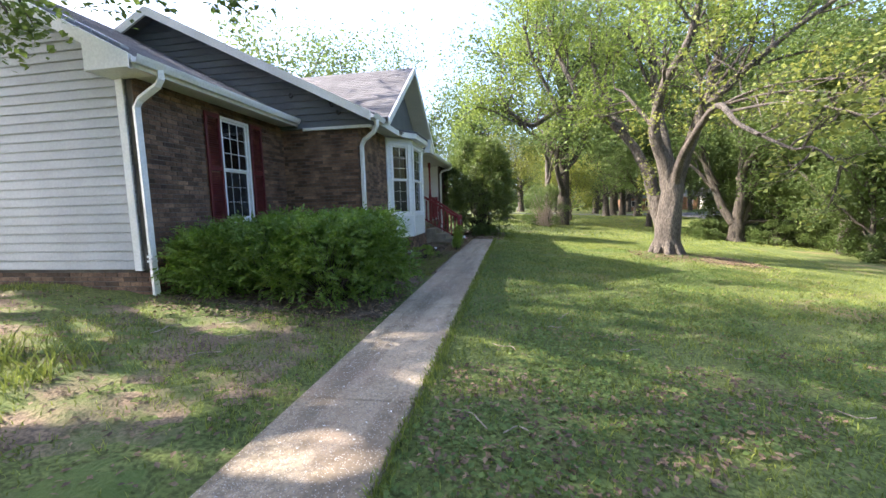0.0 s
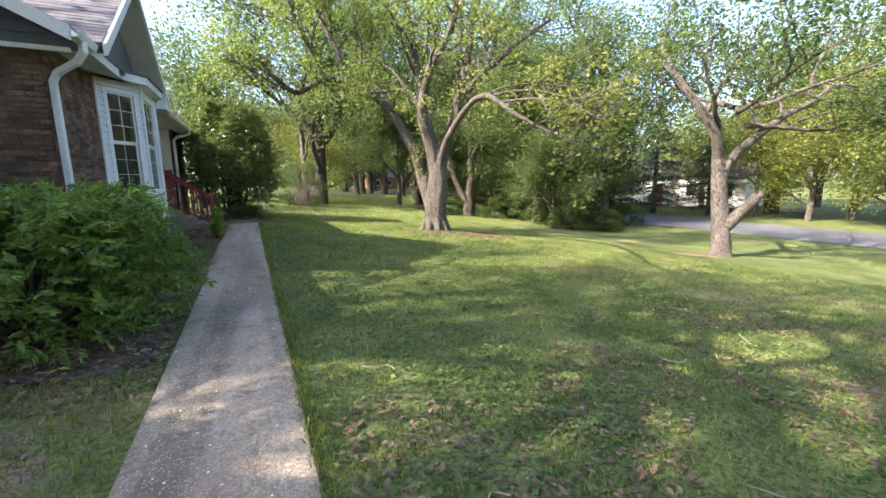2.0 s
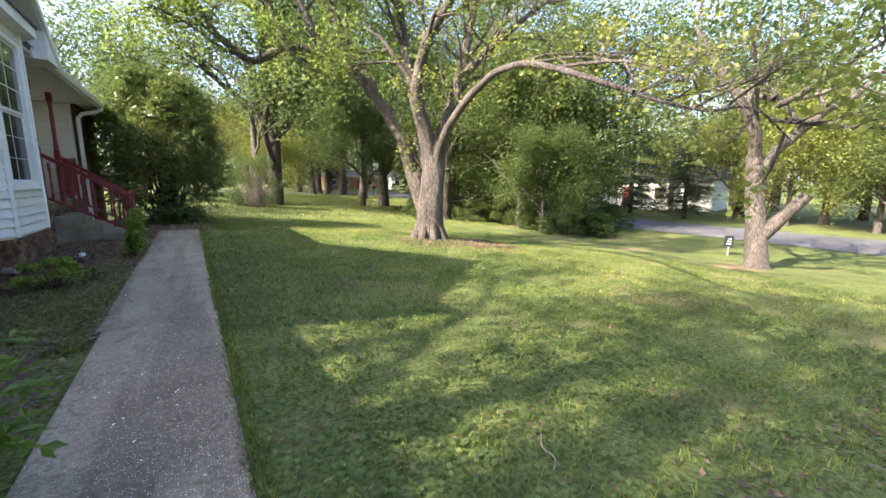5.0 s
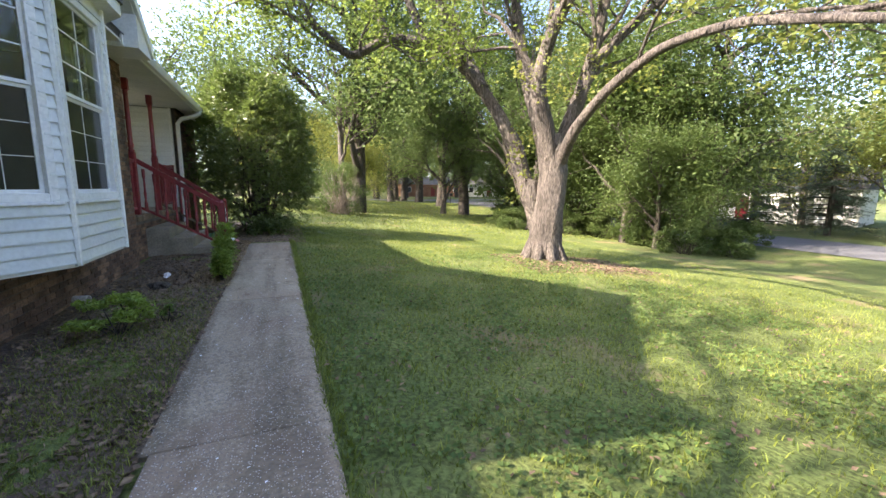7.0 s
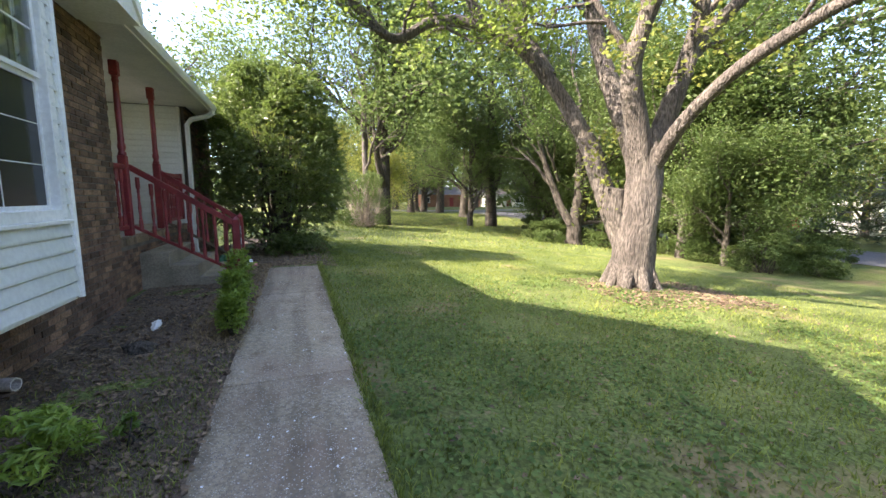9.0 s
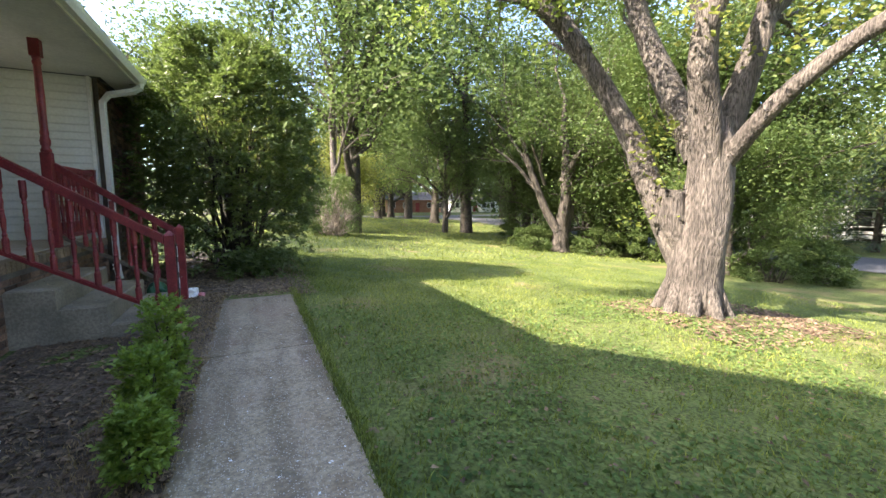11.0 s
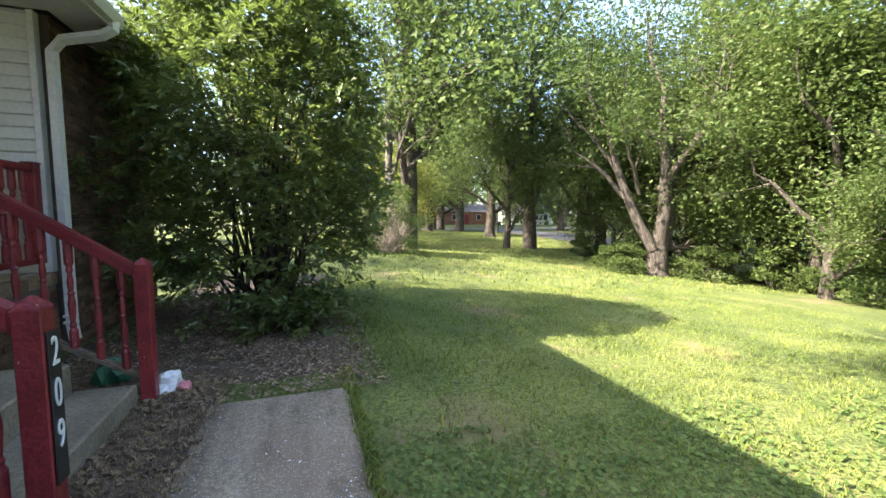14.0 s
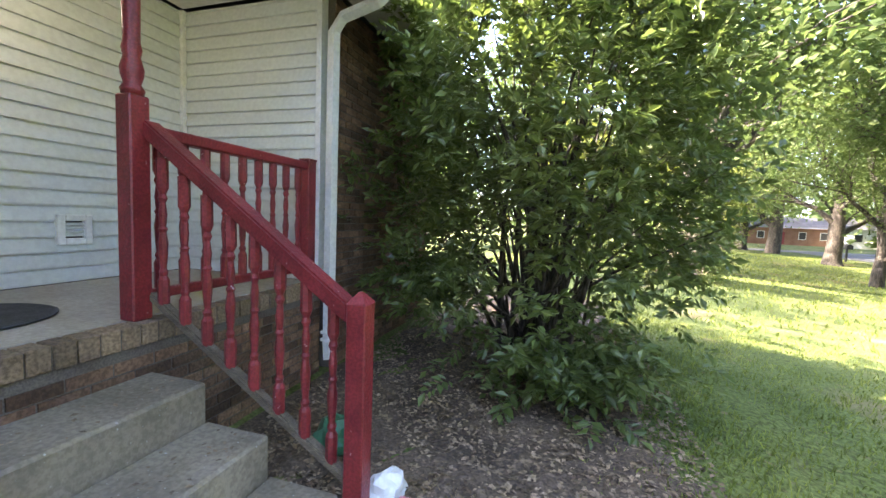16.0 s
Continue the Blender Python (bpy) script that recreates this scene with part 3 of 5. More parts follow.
# plain back walls that close the house
for nm, b in (("wall_back", (-13.2, 4.9, 0, -13.0, 22.4, 3.5)), ("wall_north", (-13.0, 22.2, 0, -3.65, 22.4, 3.5)), ("wall_porch_side", (-5.16, 15.3, 0.0, -3.55, 15.5, 3.45))):
    tagged(link(nm, bm_mesh(nm, box(*b), M_SIDING)), "plain white siding wall of the house", "wall", kind="structure")
# added inside surfaces, coloured near-black so the panes look into unlit rooms
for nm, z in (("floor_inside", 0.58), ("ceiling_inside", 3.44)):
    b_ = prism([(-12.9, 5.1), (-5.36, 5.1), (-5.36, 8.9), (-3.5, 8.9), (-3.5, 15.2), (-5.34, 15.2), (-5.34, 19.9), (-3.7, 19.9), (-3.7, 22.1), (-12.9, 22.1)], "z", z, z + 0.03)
    tagged(link(nm, bm_mesh(nm, b_, M_ROOM_SHADE)), "near-black inside sheet, the unlit room's darkness in its colour", "floor" if z < 1 else "ceiling", kind="structure")
tagged(link("wall_inside", bm_mesh("wall_inside", box(-7.2, 5.1, 0.6, -7.1, 15.2, 3.44), M_ROOM_SHADE)), "near-black inner wall added to make the rooms look unlit", "wall", kind="structure")
# white siding of the wing with its gable top, greyed to carry the tree shade
wing_top = lambda u: min(3.55 + 0.53 * (8.3 - u), 3.55 + 0.53 * (u - 0.3) + 0.0) if u > 4.3 else 3.55 + 0.53 * (u - 0.3)
siding_wall("wall_wing_gable", (-13.0, 4.985), (-5.24, 4.985), 0.72, 5.7, (), "white vinyl lap siding wall of the wing, tree shade in its colour", M_SIDING_SHADED, 0.135, wing_top)
# corner board between the siding and the brick
tagged(link("corner_trim", bm_mesh("corner_trim", box(-5.36, 4.94, 0.70, -5.24, 5.0, 3.45, 0.006), M_TRIM)), "white vertical corner board of the siding", "trim", kind="structure")
# slate gable over the brick return
gable_top = lambda u: 3.33 + 0.51 * min(u, 10.3 - u) + 0.16
siding_wall("wall_upper_gable", (-13.2, 8.70), (-2.95, 8.70), 3.33, 6.1, (), "slate grey lap siding on the upper gable", M_SIDING_GREY, 0.15, gable_top)
tagged(link("gable_trim", bm_mesh("gable_trim", box(-4.6, 8.655, 3.27, -3.0, 8.70, 3.335, 0.005), M_TRIM)), "white band below the grey gable", "trim", kind="structure")
# small hooks on the gable
for x, z in ((-4.85, 4.05), (-3.75, 3.62), (-3.9, 3.8)):
    hk = root("wall_hook", (x, 8.68, z), "small dark metal hook on the grey gable siding", "hook", "hooks on the gable")
    v, f = tube_arrays(smooth_path([(0, 0.02, 0.05), (0, -0.05, 0.04), (0.01, -0.07, -0.02), (0.05, -0.07, -0.05), (0.09, -0.06, 0.0)], 3), [0.014] * 13, 6)
    link("bracket", mesh_of("bracket", v, f, M_BLACK, True), hk)

# porch walls
siding_wall("wall_porch_back", (-5.16, 15.3), (-5.16, 19.66), 0.86, 3.45, [(1.0, 1.95, 0.87, 2.93)], "cream-white lap siding at the back of the porch", M_SIDING, 0.122)
siding_wall("wall_porch_end", (-5.14, 19.66), (-3.56, 19.66), 0.86, 3.45, (), "cream-white lap siding at the end of the porch", M_SIDING, 0.122)
tagged(link("porch_corner_trim", bm_mesh("porch_corner_trim", box(-5.16, 19.60, 0.86, -5.11, 19.65, 3.45, 0.004), M_TRIM)), "white inside corner strip", "trim", kind="structure")
tagged(link("porch_end_trim", bm_mesh("porch_end_trim", box(-3.575, 19.62, 0.86, -3.52, 19.72, 3.45, 0.004), M_TRIM)), "white corner strip by the brick", "trim", kind="structure")
door = root("door_1", (-5.16, 16.3, 0.86), "plain white front door on the porch", "door", kind="structure")
part("door_leaf", box(-0.06, 0.03, 0.02, -0.01, 0.92, 2.04, 0.004), M_TRIM, door)
dk = part("door_handle", lathe([(0.012, 0), (0.012, 0.04), (0.03, 0.05), (0.03, 0.08), (0.01, 0.09)], 10), M_PIPE, door)
dk.matrix_basis = pose(-0.01, 0.84, 0.95, 0, 90, 0)
# porch floor and brick edge
tagged(link("floor_porch", bm_mesh("floor_porch", box(-5.1, 15.5, 0.70, -3.62, 19.62, 0.86), M_SLAB)), "smooth tan concrete porch floor", "floor", kind="structure")
edge = root("porch_edge", (0, 0, 0), "row of tan bricks along the porch edge", "edging", kind="structure")
eb = bm_mesh("brick", box(-0.13, 0, 0, 0.0, 0.088, 0.115, 0.004), M_BRICK_TAN)
tagged(link("porch_edge_mortar", bm_mesh("porch_edge_mortar", box(-3.61, 15.32, 0.742, -3.494, 19.60, 0.848), M_MORTAR)), "grey mortar of the porch edge", "edging", kind="structure")
y = 15.32
while y < 19.55:
    o = link("brick", eb, edge)
    o.location = (-3.485 + random.uniform(0, 0.006), y, 0.742)
    y += 0.098
tagged(link("ceiling_porch", bm_mesh("ceiling_porch", box(-5.1, 15.5, 3.45, -3.36, 19.6, 3.49), M_SOFFIT)), "white porch ceiling", "ceiling", kind="structure")


# roofs
def roof_plane(name, a, b, run, rise, label, course=0.14, tab=0.3, limit=None, material=None):
    """A shingled slope. a, b: ends of the eave; run: horizontal way up the slope (x, y); rise: its height."""
    a, b = Vector(a), Vector(b)
    e = (b - a)
    length = e.length
    e.normalize()
    s = Vector((run[0], run[1], rise))
    depth = s.length
    s.normalize()
    n = e.cross(s)
    if n.z < 0:
        a, b, e, n = b, a, -e, -n
    m = Matrix(((e.x, s.x, n.x, a.x), (e.y, s.y, n.y, a.y), (e.z, s.z, n.z, a.z), (0, 0, 0, 1)))
    deck = bmesh.new()
    add_box(deck, 0, 0, -0.09, length, depth, -0.01)
    ob = link(name, bm_mesh(name, deck, material or M_SHINGLE))
    ob.matrix_basis = m
    tagged(ob, label, "roof", kind="structure")
    blocks = []
    rng = random.Random(name)
    unit = np.array([(x, y, z) for x in (0, 1) for y in (0, 1) for z in (0, 1)], dtype=np.float32)
    quads = np.array([(0, 4, 5, 1), (0, 1, 3, 2), (4, 6, 7, 5), (1, 5, 7, 3)], dtype=np.int32)
    v, row = -0.02, 0
    while v < depth:
        u = -rng.random() * tab
        while u < length:
            w = tab * rng.uniform(0.5, 1.1)
            c, d = max(u, 0), min(u + w - 0.001, length)
            if d - c > 0.03:
                h = 0.006
                q = unit * np.array([d - c, min(course * 1.05, depth - v), 1]) + np.array([c, v, 0])
                q[:, 2] = np.where(unit[:, 2] > 0, np.where(unit[:, 1] > 0, 0.001, h), -0.012)
                blocks.append((q.astype(np.float32), quads))
            u += w
        v += course
        row += 1
    vv, ff = merge(blocks)
    o = link("shingles", mesh_of("shingles", vv, ff, M_SHINGLE), ob)
    o["kind"] = "stuff"
    return ob


RISE = SLOPE * (EAVE_X - RIDGE_X)
roof_plane("roof_main", (EAVE_X, 8.38, EAVE_Z + 0.08), (EAVE_X, 22.75, EAVE_Z + 0.08), (RIDGE_X - EAVE_X, 0), RISE, "grey asphalt shingle roof of the main house")
roof_plane("roof_main_back", (2 * RIDGE_X - EAVE_X, 8.38, EAVE_Z + 0.08), (2 * RIDGE_X - EAVE_X, 22.75, EAVE_Z + 0.08), (EAVE_X - RIDGE_X, 0), RISE, "grey asphalt shingle back slope", 0.3, 0.6)
WRX = -9.0
roof_plane("roof_wing", (-4.72, 4.62, 3.52), (-4.72, 8.66, 3.52), (WRX + 4.72, 0), 0.53 * 4.28, "dark grey asphalt shingle roof of the wing")
roof_plane("roof_wing_back", (2 * WRX + 4.72, 4.62, 3.52), (2 * WRX + 4.72, 8.66, 3.52), (-4.72 - WRX, 0), 0.53 * 4.28, "dark grey shingle back slope of the wing", 0.3, 0.6)
BP_Y, BP_Z, BX = 11.85, 5.50, -2.74
roof_plane("roof_bay", (BX, 9.10, 3.56), (-7.0, 9.10, 3.56), (0, BP_Y - 9.10), BP_Z - 3.56, "grey shingle slope of the bay gable")
roof_plane("roof_bay_far", (BX, 14.6, 3.56), (-7.0, 14.6, 3.56), (0, BP_Y - 14.6), BP_Z - 3.56, "grey shingle far slope of the bay gable")


def board(name, a, b, h, t, label, axis, material=None):
    """A straight board from a to b, h high and t thick across axis."""
    a, b = Vector(a), Vector(b)
    bm = bmesh.new()
    off = Vector((t, 0, 0)) if axis == "x" else Vector((0, t, 0))
    up = Vector((0, 0, h))
    vs = [bm.verts.new(p) for p in (a, b, b + up, a + up, a + off, b + off, b + off + up, a + off + up)]
    for q in ((0, 1, 2, 3), (7, 6, 5, 4), (0, 4, 5, 1), (1, 5, 6, 2), (2, 6, 7, 3), (3, 7, 4, 0)):
        bm.faces.new([vs[i] for i in q])
    return tagged(link(name, bm_mesh(name, bm, material or M_TRIM)), label, "trim", kind="structure")


# rake boards, fascias, soffits
zr = EAVE_Z + 0.08 + RISE
tagged(link("wall_north_gable", bm_mesh("wall_north_gable", prism([(-13.1, 3.5), (-3.1, 3.5), (RIDGE_X, zr - 0.12)], "y", 22.2, 22.38), M_SIDING_GREY)), "slate grey gable at the far end of the house", "wall", kind="structure")
board("rake_board", (EAVE_X, 8.33, EAVE_Z - 0.10), (RIDGE_X, 8.33, zr - 0.20), 0.19, 0.05, "white rake board of the main gable", "y")
board("rake_board", (2 * RIDGE_X - EAVE_X, 8.33, EAVE_Z - 0.10), (RIDGE_X, 8.33, zr - 0.20), 0.19, 0.05, "white rake board of the main gable", "y")
board("rake_soffit", (EAVE_X, 8.38, EAVE_Z - 0.06), (RIDGE_X, 8.38, zr - 0.14), 0.03, 0.32, "white underside of the gable overhang", "y", M_SOFFIT)
board("wing_rake_board", (-4.72, 4.57, 3.35), (WRX, 4.57, 3.35 + 0.53 * 4.28), 0.18, 0.05, "white rake board of the wing", "y")
board("wing_rake_board", (2 * WRX + 4.72, 4.57, 3.35), (WRX, 4.57, 3.35 + 0.53 * 4.28), 0.18, 0.05, "white rake board of the wing", "y")
board("wing_rake_soffit", (-4.72, 4.62, 3.38), (WRX, 4.62, 3.38 + 0.53 * 4.28), 0.03, 0.36, "white underside of the wing overhang", "y", M_SOFFIT)
tagged(link("eave_return", bm_mesh("eave_return", prism([(-5.40, 3.37), (-4.72, 3.37), (-4.72, 3.46), (-5.40, 3.80)], "y", 4.58, 4.98), M_TRIM)), "white boxed end of the wing eave", "trim", kind="structure")
tagged(link("wing_soffit", bm_mesh("wing_soffit", box(-5.15, 4.98, 3.40, -4.74, 8.70, 3.43), M_SOFFIT)), "white soffit under the wing eave", "trim", kind="structure")
tagged(link("wing_fascia", bm_mesh("wing_fascia", box(-4.74, 4.62, 3.37, -4.715, 8.69, 3.50), M_TRIM)), "white fascia of the wing", "trim", kind="structure")
tagged(link("main_soffit", bm_mesh("main_soffit", box(-3.35, 8.70, 3.42, EAVE_X - 0.02, 22.7, 3.45), M_SOFFIT)), "white soffit under the main eave", "trim", kind="structure")
tagged(link("main_fascia", bm_mesh("main_fascia", box(EAVE_X - 0.02, 13.9, 3.38, EAVE_X + 0.004, 22.7, 3.52), M_TRIM)), "white fascia of the main eave", "trim", kind="structure")
tagged(link("main_fascia_south", bm_mesh("main_fascia_south", box(EAVE_X - 0.02, 8.38, 3.38, EAVE_X + 0.004, 10.6, 3.52), M_TRIM)), "white fascia by the corner downspout", "trim", kind="structure")
# bay gable: rakes, recessed face
for y0, s in ((9.10, 1), (14.6, -1)):
    board("bay_rake", (BX, y0, 3.38), (BX, BP_Y, BP_Z - 0.16), 0.17, 0.05, "white rake board of the bay gable", "x")
    board("bay_rake_soffit", (BX, y0 + 0.06 * s, 3.38), (BX, BP_Y, BP_Z - 0.13), 0.03, -0.5, "white underside of the bay gable overhang", "x", M_SOFFIT)
tagged(link("wall_bay_gable", bm_mesh("wall_bay_gable", prism([(9.2, 3.45), (14.5, 3.45), (BP_Y, BP_Z - 0.08)], "x", -3.34, -3.22), M_SIDING_GREY)), "slate grey triangle wall above the bay", "wall", kind="structure")
tagged(link("bay_end_box", bm_mesh("bay_end_box", prism([(13.95, 3.36), (14.6, 3.36), (14.6, 3.50), (13.95, 3.80)], "x", -3.3, -2.72), M_TRIM)), "white boxed eave end beside the bay", "trim", kind="structure")

# bay window box
BAY = [(-3.34, 10.80), (-2.80, 11.50), (-2.80, 12.80), (-3.34, 13.50)]
bay_names = ("wall_bay_side", "wall_bay_face", "wall_bay_far_side")
for i, nm in enumerate(bay_names):
    p, q = BAY[i], BAY[i + 1]
    L = math.hypot(q[0] - p[0], q[1] - p[1])
    w0, w1 = (0.18, L - 0.14) if i != 1 else (0.13, L - 0.13)
    siding_wall(nm, p, q, 0.69, 3.42, [(w0, w1, 1.34, 3.22)], "white lap siding of the bay window", M_SIDING, 0.118)
    u = Vector((q[0] - p[0], q[1] - p[1]))
    o = Vector(p) + u.normalized() * w0
    window("window_%d" % (i + 2), o, u, w1 - w0, 1.34, 3.22, 2, 3, "white double-hung bay window with dark panes")
for i, p in enumerate(BAY):
    tagged(link("bay_corner_trim", bm_mesh("bay_corner_trim", lathe([(0.032, 0.67), (0.032, 3.42)], 8), M_TRIM)), "white corner strip of the bay", "trim", kind="structure").location = (p[0] + 0.012, p[1], 0)
tagged(link("bay_floor", bm_mesh("bay_floor", prism([(x - 0.01, y) for x, y in BAY], "z", 0.655, 0.688), M_TRIM)), "white underside of the bay window", "trim", kind="structure")
cap = [(-3.34, 10.45), (-2.62, 11.38), (-2.62, 12.92), (-3.34, 13.85)]
tagged(link("bay_cornice", bm_mesh("bay_cornice", prism(cap, "z", 3.42, 3.56), M_TRIM)), "white angled cornice on top of the bay", "trim", kind="structure")
tagged(link("bay_cornice_top", bm_mesh("bay_cornice_top", prism([(x + 0.03 * (x > -3), y) for x, y in cap], "z", 3.56, 3.60), M_SHINGLE)), "narrow shingled top of the bay cornice", "trim", kind="structure")

# wing window with shutters
window("window_1", (-5.15, 6.70), (0, 1), 0.75, 1.37, 3.20, 3, 3, "white double-hung window with grilles between red shutters", 0.03)


def shutter(y0, y1, z0, z1):
    s = root("window_shutter", (-5.135, y0, z0), "dark red louvred shutter beside the window", "shutter", "shutters of the wing window")
    w, h = y1 - y0, z1 - z0
    fr = bmesh.new()
    for a, b, c, d in ((0, 0.05, 0, h), (w - 0.05, w, 0, h), (0.05, w - 0.05, 0, 0.08), (0.05, w - 0.05, h - 0.08, h), (0.05, w - 0.05, h * 0.5 - 0.04, h * 0.5 + 0.04)):
        add_box(fr, 0, a, c, 0.035, b, d, 0.003)
    part("shutter_frame", fr, M_SHUTTER, s)
    me = bm_mesh("slat", add_box(bmesh.new(), -0.016, 0.05, -0.004, 0.016, w - 0.05, 0.004, 0, pose(0, 0, 0, 0, 40, 0)), M_SHUTTER)
    z = 0.10
    while z < h - 0.09:
        if abs(z - h * 0.5) > 0.05:
            link("slat", me, s).location = (0.018, 0, z)
        z += 0.037


shutter(6.28, 6.645, 1.32, 3.24)
shutter(7.505, 7.87, 1.32, 3.24)


def gutter(name, x, y0, y1, z, label):
    prof = [(0, 0), (0.07, 0), (0.085, 0.03), (0.10, 0.06), (0.11, 0.10), (0.10, 0.10), (0.09, 0.066), (0.062, 0.012), (0.008, 0.012), (0.008, 0.10), (0, 0.10)]
    g = link(name, bm_mesh(name, prism([(x + a, z + b) for a, b in prof], "y", y0, y1), M_TRIM))
    return tagged(g, label, "gutter")


gutter("roof_gutter", -4.712, 4.60, 8.62, 3.42, "white aluminium gutter along the wing eave")
gutter("roof_gutter", EAVE_X + 0.006, 14.62, 19.75, 3.40, "white aluminium gutter along the porch eave")
gutter("roof_gutter", EAVE_X + 0.006, 8.36, 9.08, 3.40, "short white gutter at the house corner")


def downspout(pts, label):
    d = root("downspout", (0, 0, 0), label, "downspout")
    v, f = bar_path([Vector(p) for p in pts], 0.052, 0.052)
    link("pipe", mesh_of("pipe", v, f, M_TRIM), d)
    for k in (0.3, 0.75):
        p = Vector(pts[-3]).lerp(Vector(pts[-2]), k)
        part("strap", box(p.x - 0.06, p.y - 0.045, p.z - 0.015, p.x + 0.042, p.y + 0.045, p.z + 0.015, 0.004), M_TRIM, d)
    return d


downspout([(-4.66, 4.98, 3.44), (-4.66, 4.98, 3.32), (-4.72, 4.98, 3.24), (-5.02, 4.98, 3.08), (-5.09, 4.98, 2.98), (-5.09, 4.99, 0.95), (-5.09, 4.99, 0.80), (-5.06, 4.97, 0.34)], "white downspout with an elbow at the wing corner")
downspout([(-2.85, 8.62, 3.42), (-2.85, 8.62, 3.28), (-2.95, 8.66, 3.15), (-3.22, 8.80, 3.02), (-3.285, 8.82, 2.9), (-3.285, 8.82, 0.25), (-3.285, 8.82, 0.12), (-3.2, 8.82, 0.03)], "white downspout on the brick corner")
downspout([(-2.85, 19.58, 3.42), (-2.85, 19.58, 3.34), (-2.95, 19.58, 3.27), (-3.28, 19.58, 3.18), (-3.37, 19.58, 3.06), (-3.37, 19.58, 0.45), (-3.37, 19.58, 0.30), (-3.34, 19.55, 0.16)], "white downspout beside the porch end")

# ---- steps and railings ----
steps = root("porch_steps", (0, 0, 0), "worn grey concrete porch steps", "steps")
for k, (xa, xb, z) in enumerate(((-3.49, -3.10, 0.58), (-3.095, -2.70, 0.37), (-2.695, -2.30, 0.16))):
    part("step", box(xa, 16.40, -0.12, xb, 18.02, z, 0.014), M_STEP, steps)


part("cheek", prism([(-3.49, -0.12), (-2.305, -0.12), (-2.305, 0.145), (-2.70, 0.145), (-2.70, 0.355), (-3.10, 0.355), (-3.10, 0.565), (-3.49, 0.565)], "y", 16.385, 16.398), M_STEP, steps)


def baluster_mesh(h):
    prof = [(0.030, 0), (0.030, 0.17 * h), (0.018, 0.20 * h), (0.024, 0.225 * h), (0.016, 0.25 * h), (0.022, 0.33 * h), (0.026, 0.42 * h), (0.017, 0.50 * h),
            (0.024, 0.52 * h), (0.016, 0.54 * h), (0.022, 0.62 * h), (0.015, 0.70 * h), (0.024, 0.73 * h), (0.017, 0.76 * h), (0.030, 0.80 * h), (0.030, h)]
    return bm_mesh("baluster", lathe(prof, 8), M_RED)


def newel(parent, x, y, z0, z1):
    bm = bmesh.new()
    h = 0.05
    add_box(bm, x - h, y - h, z0, x + h, y + h, z1 - 0.05, 0.006)
    top = bmesh.ops.create_cone(bm, cap_ends=True, segments=4, radius1=h * 1.40, radius2=0.012, depth=0.05)["verts"]
    bmesh.ops.transform(bm, matrix=pose(x, y, z1 - 0.025, 0, 0, 45), verts=top)
    return part("newel_post", bm, M_RED, parent)


def sloped_bar(a, b, w, h):
    bm = bmesh.new()
    a, b = Vector(a), Vector(b)
    o, up = Vector((0, w / 2, 0)), Vector((0, 0, h))
    vs = [bm.verts.new(p) for p in (a - o, a + o, b + o, b - o, a - o + up, a + o + up, b + o + up, b - o + up)]
    for q in ((0, 1, 2, 3), (7, 6, 5, 4), (0, 4, 5, 1), (1, 5, 6, 2), (2, 6, 7, 3), (3, 7, 4, 0)):
        bm.faces.new([vs[i] for i in q])
    bmesh.ops.bevel(bm, geom=list(bm.edges), offset=0.010, segments=2, affect="EDGES")
    return bm


def stair_railing(y, xn, low):
    r = root("stair_railing", (0, 0, 0), "dark red painted wooden stair railing with turned balusters", "railing", "stair railings")
    newel(r, xn, y, -0.10, 1.13)
    x0, z0, x1, z1 = xn - 0.05, 0.98, -3.55, 1.86
    part("handrail", sloped_bar((x0, y, z0), (x1, y, z1), 0.10, 0.10), M_RED, r, "worn red handrail with chipped paint")
    part("bottom_rail", sloped_bar((x0, y, 0.17), (x1, y, 0.96), 0.06, 0.055), low, r, "" if low == M_RED else "bare weathered brown bottom rail")
    me = baluster_mesh(0.81)
    n = 8
    for i in range(n):
        k = (i + 0.6) / (n + 0.1)
        x = x0 + (x1 - x0) * k
        link("baluster", me, r).location = (x, y, 0.205 + 0.79 * k)
    return r


stair_railing(16.50, -2.12, M_RED)
stair_railing(18.08, -2.24, M_WOOD)


def porch_post(y):
    p = root("porch_post", (-3.60, y, 0.86), "dark red turned wooden porch post", "post", "porch posts")
    part("post_base", box(-0.055, -0.055, 0, 0.055, 0.055, 1.22, 0.008), M_RED, p)
    prof = [(0.05, 1.22), (0.058, 1.25), (0.04, 1.28), (0.052, 1.32), (0.056, 1.36), (0.040, 1.42), (0.048, 1.46), (0.040, 1.50), (0.045, 1.9), (0.038, 2.28), (0.05, 2.31), (0.04, 2.34), (0.05, 2.38)]
    part("post_shaft", lathe(prof, 12), M_RED, p, smooth=True)
    part("post_head", box(-0.055, -0.055, 2.38, 0.055, 0.055, 2.59, 0.008), M_RED, p)


porch_post(16.42)
porch_post(18.02)


def porch_railing(y0, y1):
    r = root("porch_railing", (0, 0, 0), "dark red painted porch railing with turned balusters", "railing", "porch railings")
    part("handrail", box(-3.645, y0, 1.87, -3.555, y1, 1.94, 0.010), M_RED, r)
    part("bottom_rail", box(-3.625, y0, 0.96, -3.575, y1, 1.02, 0.008), M_RED, r)
    me = baluster_mesh(0.85)
    n = max(3, round((y1 - y0) / 0.165))
    for i in range(n):
        link("baluster", me, r).location = (-3.60, y0 + (y1 - y0) * (i + 0.5) / n, 1.02)


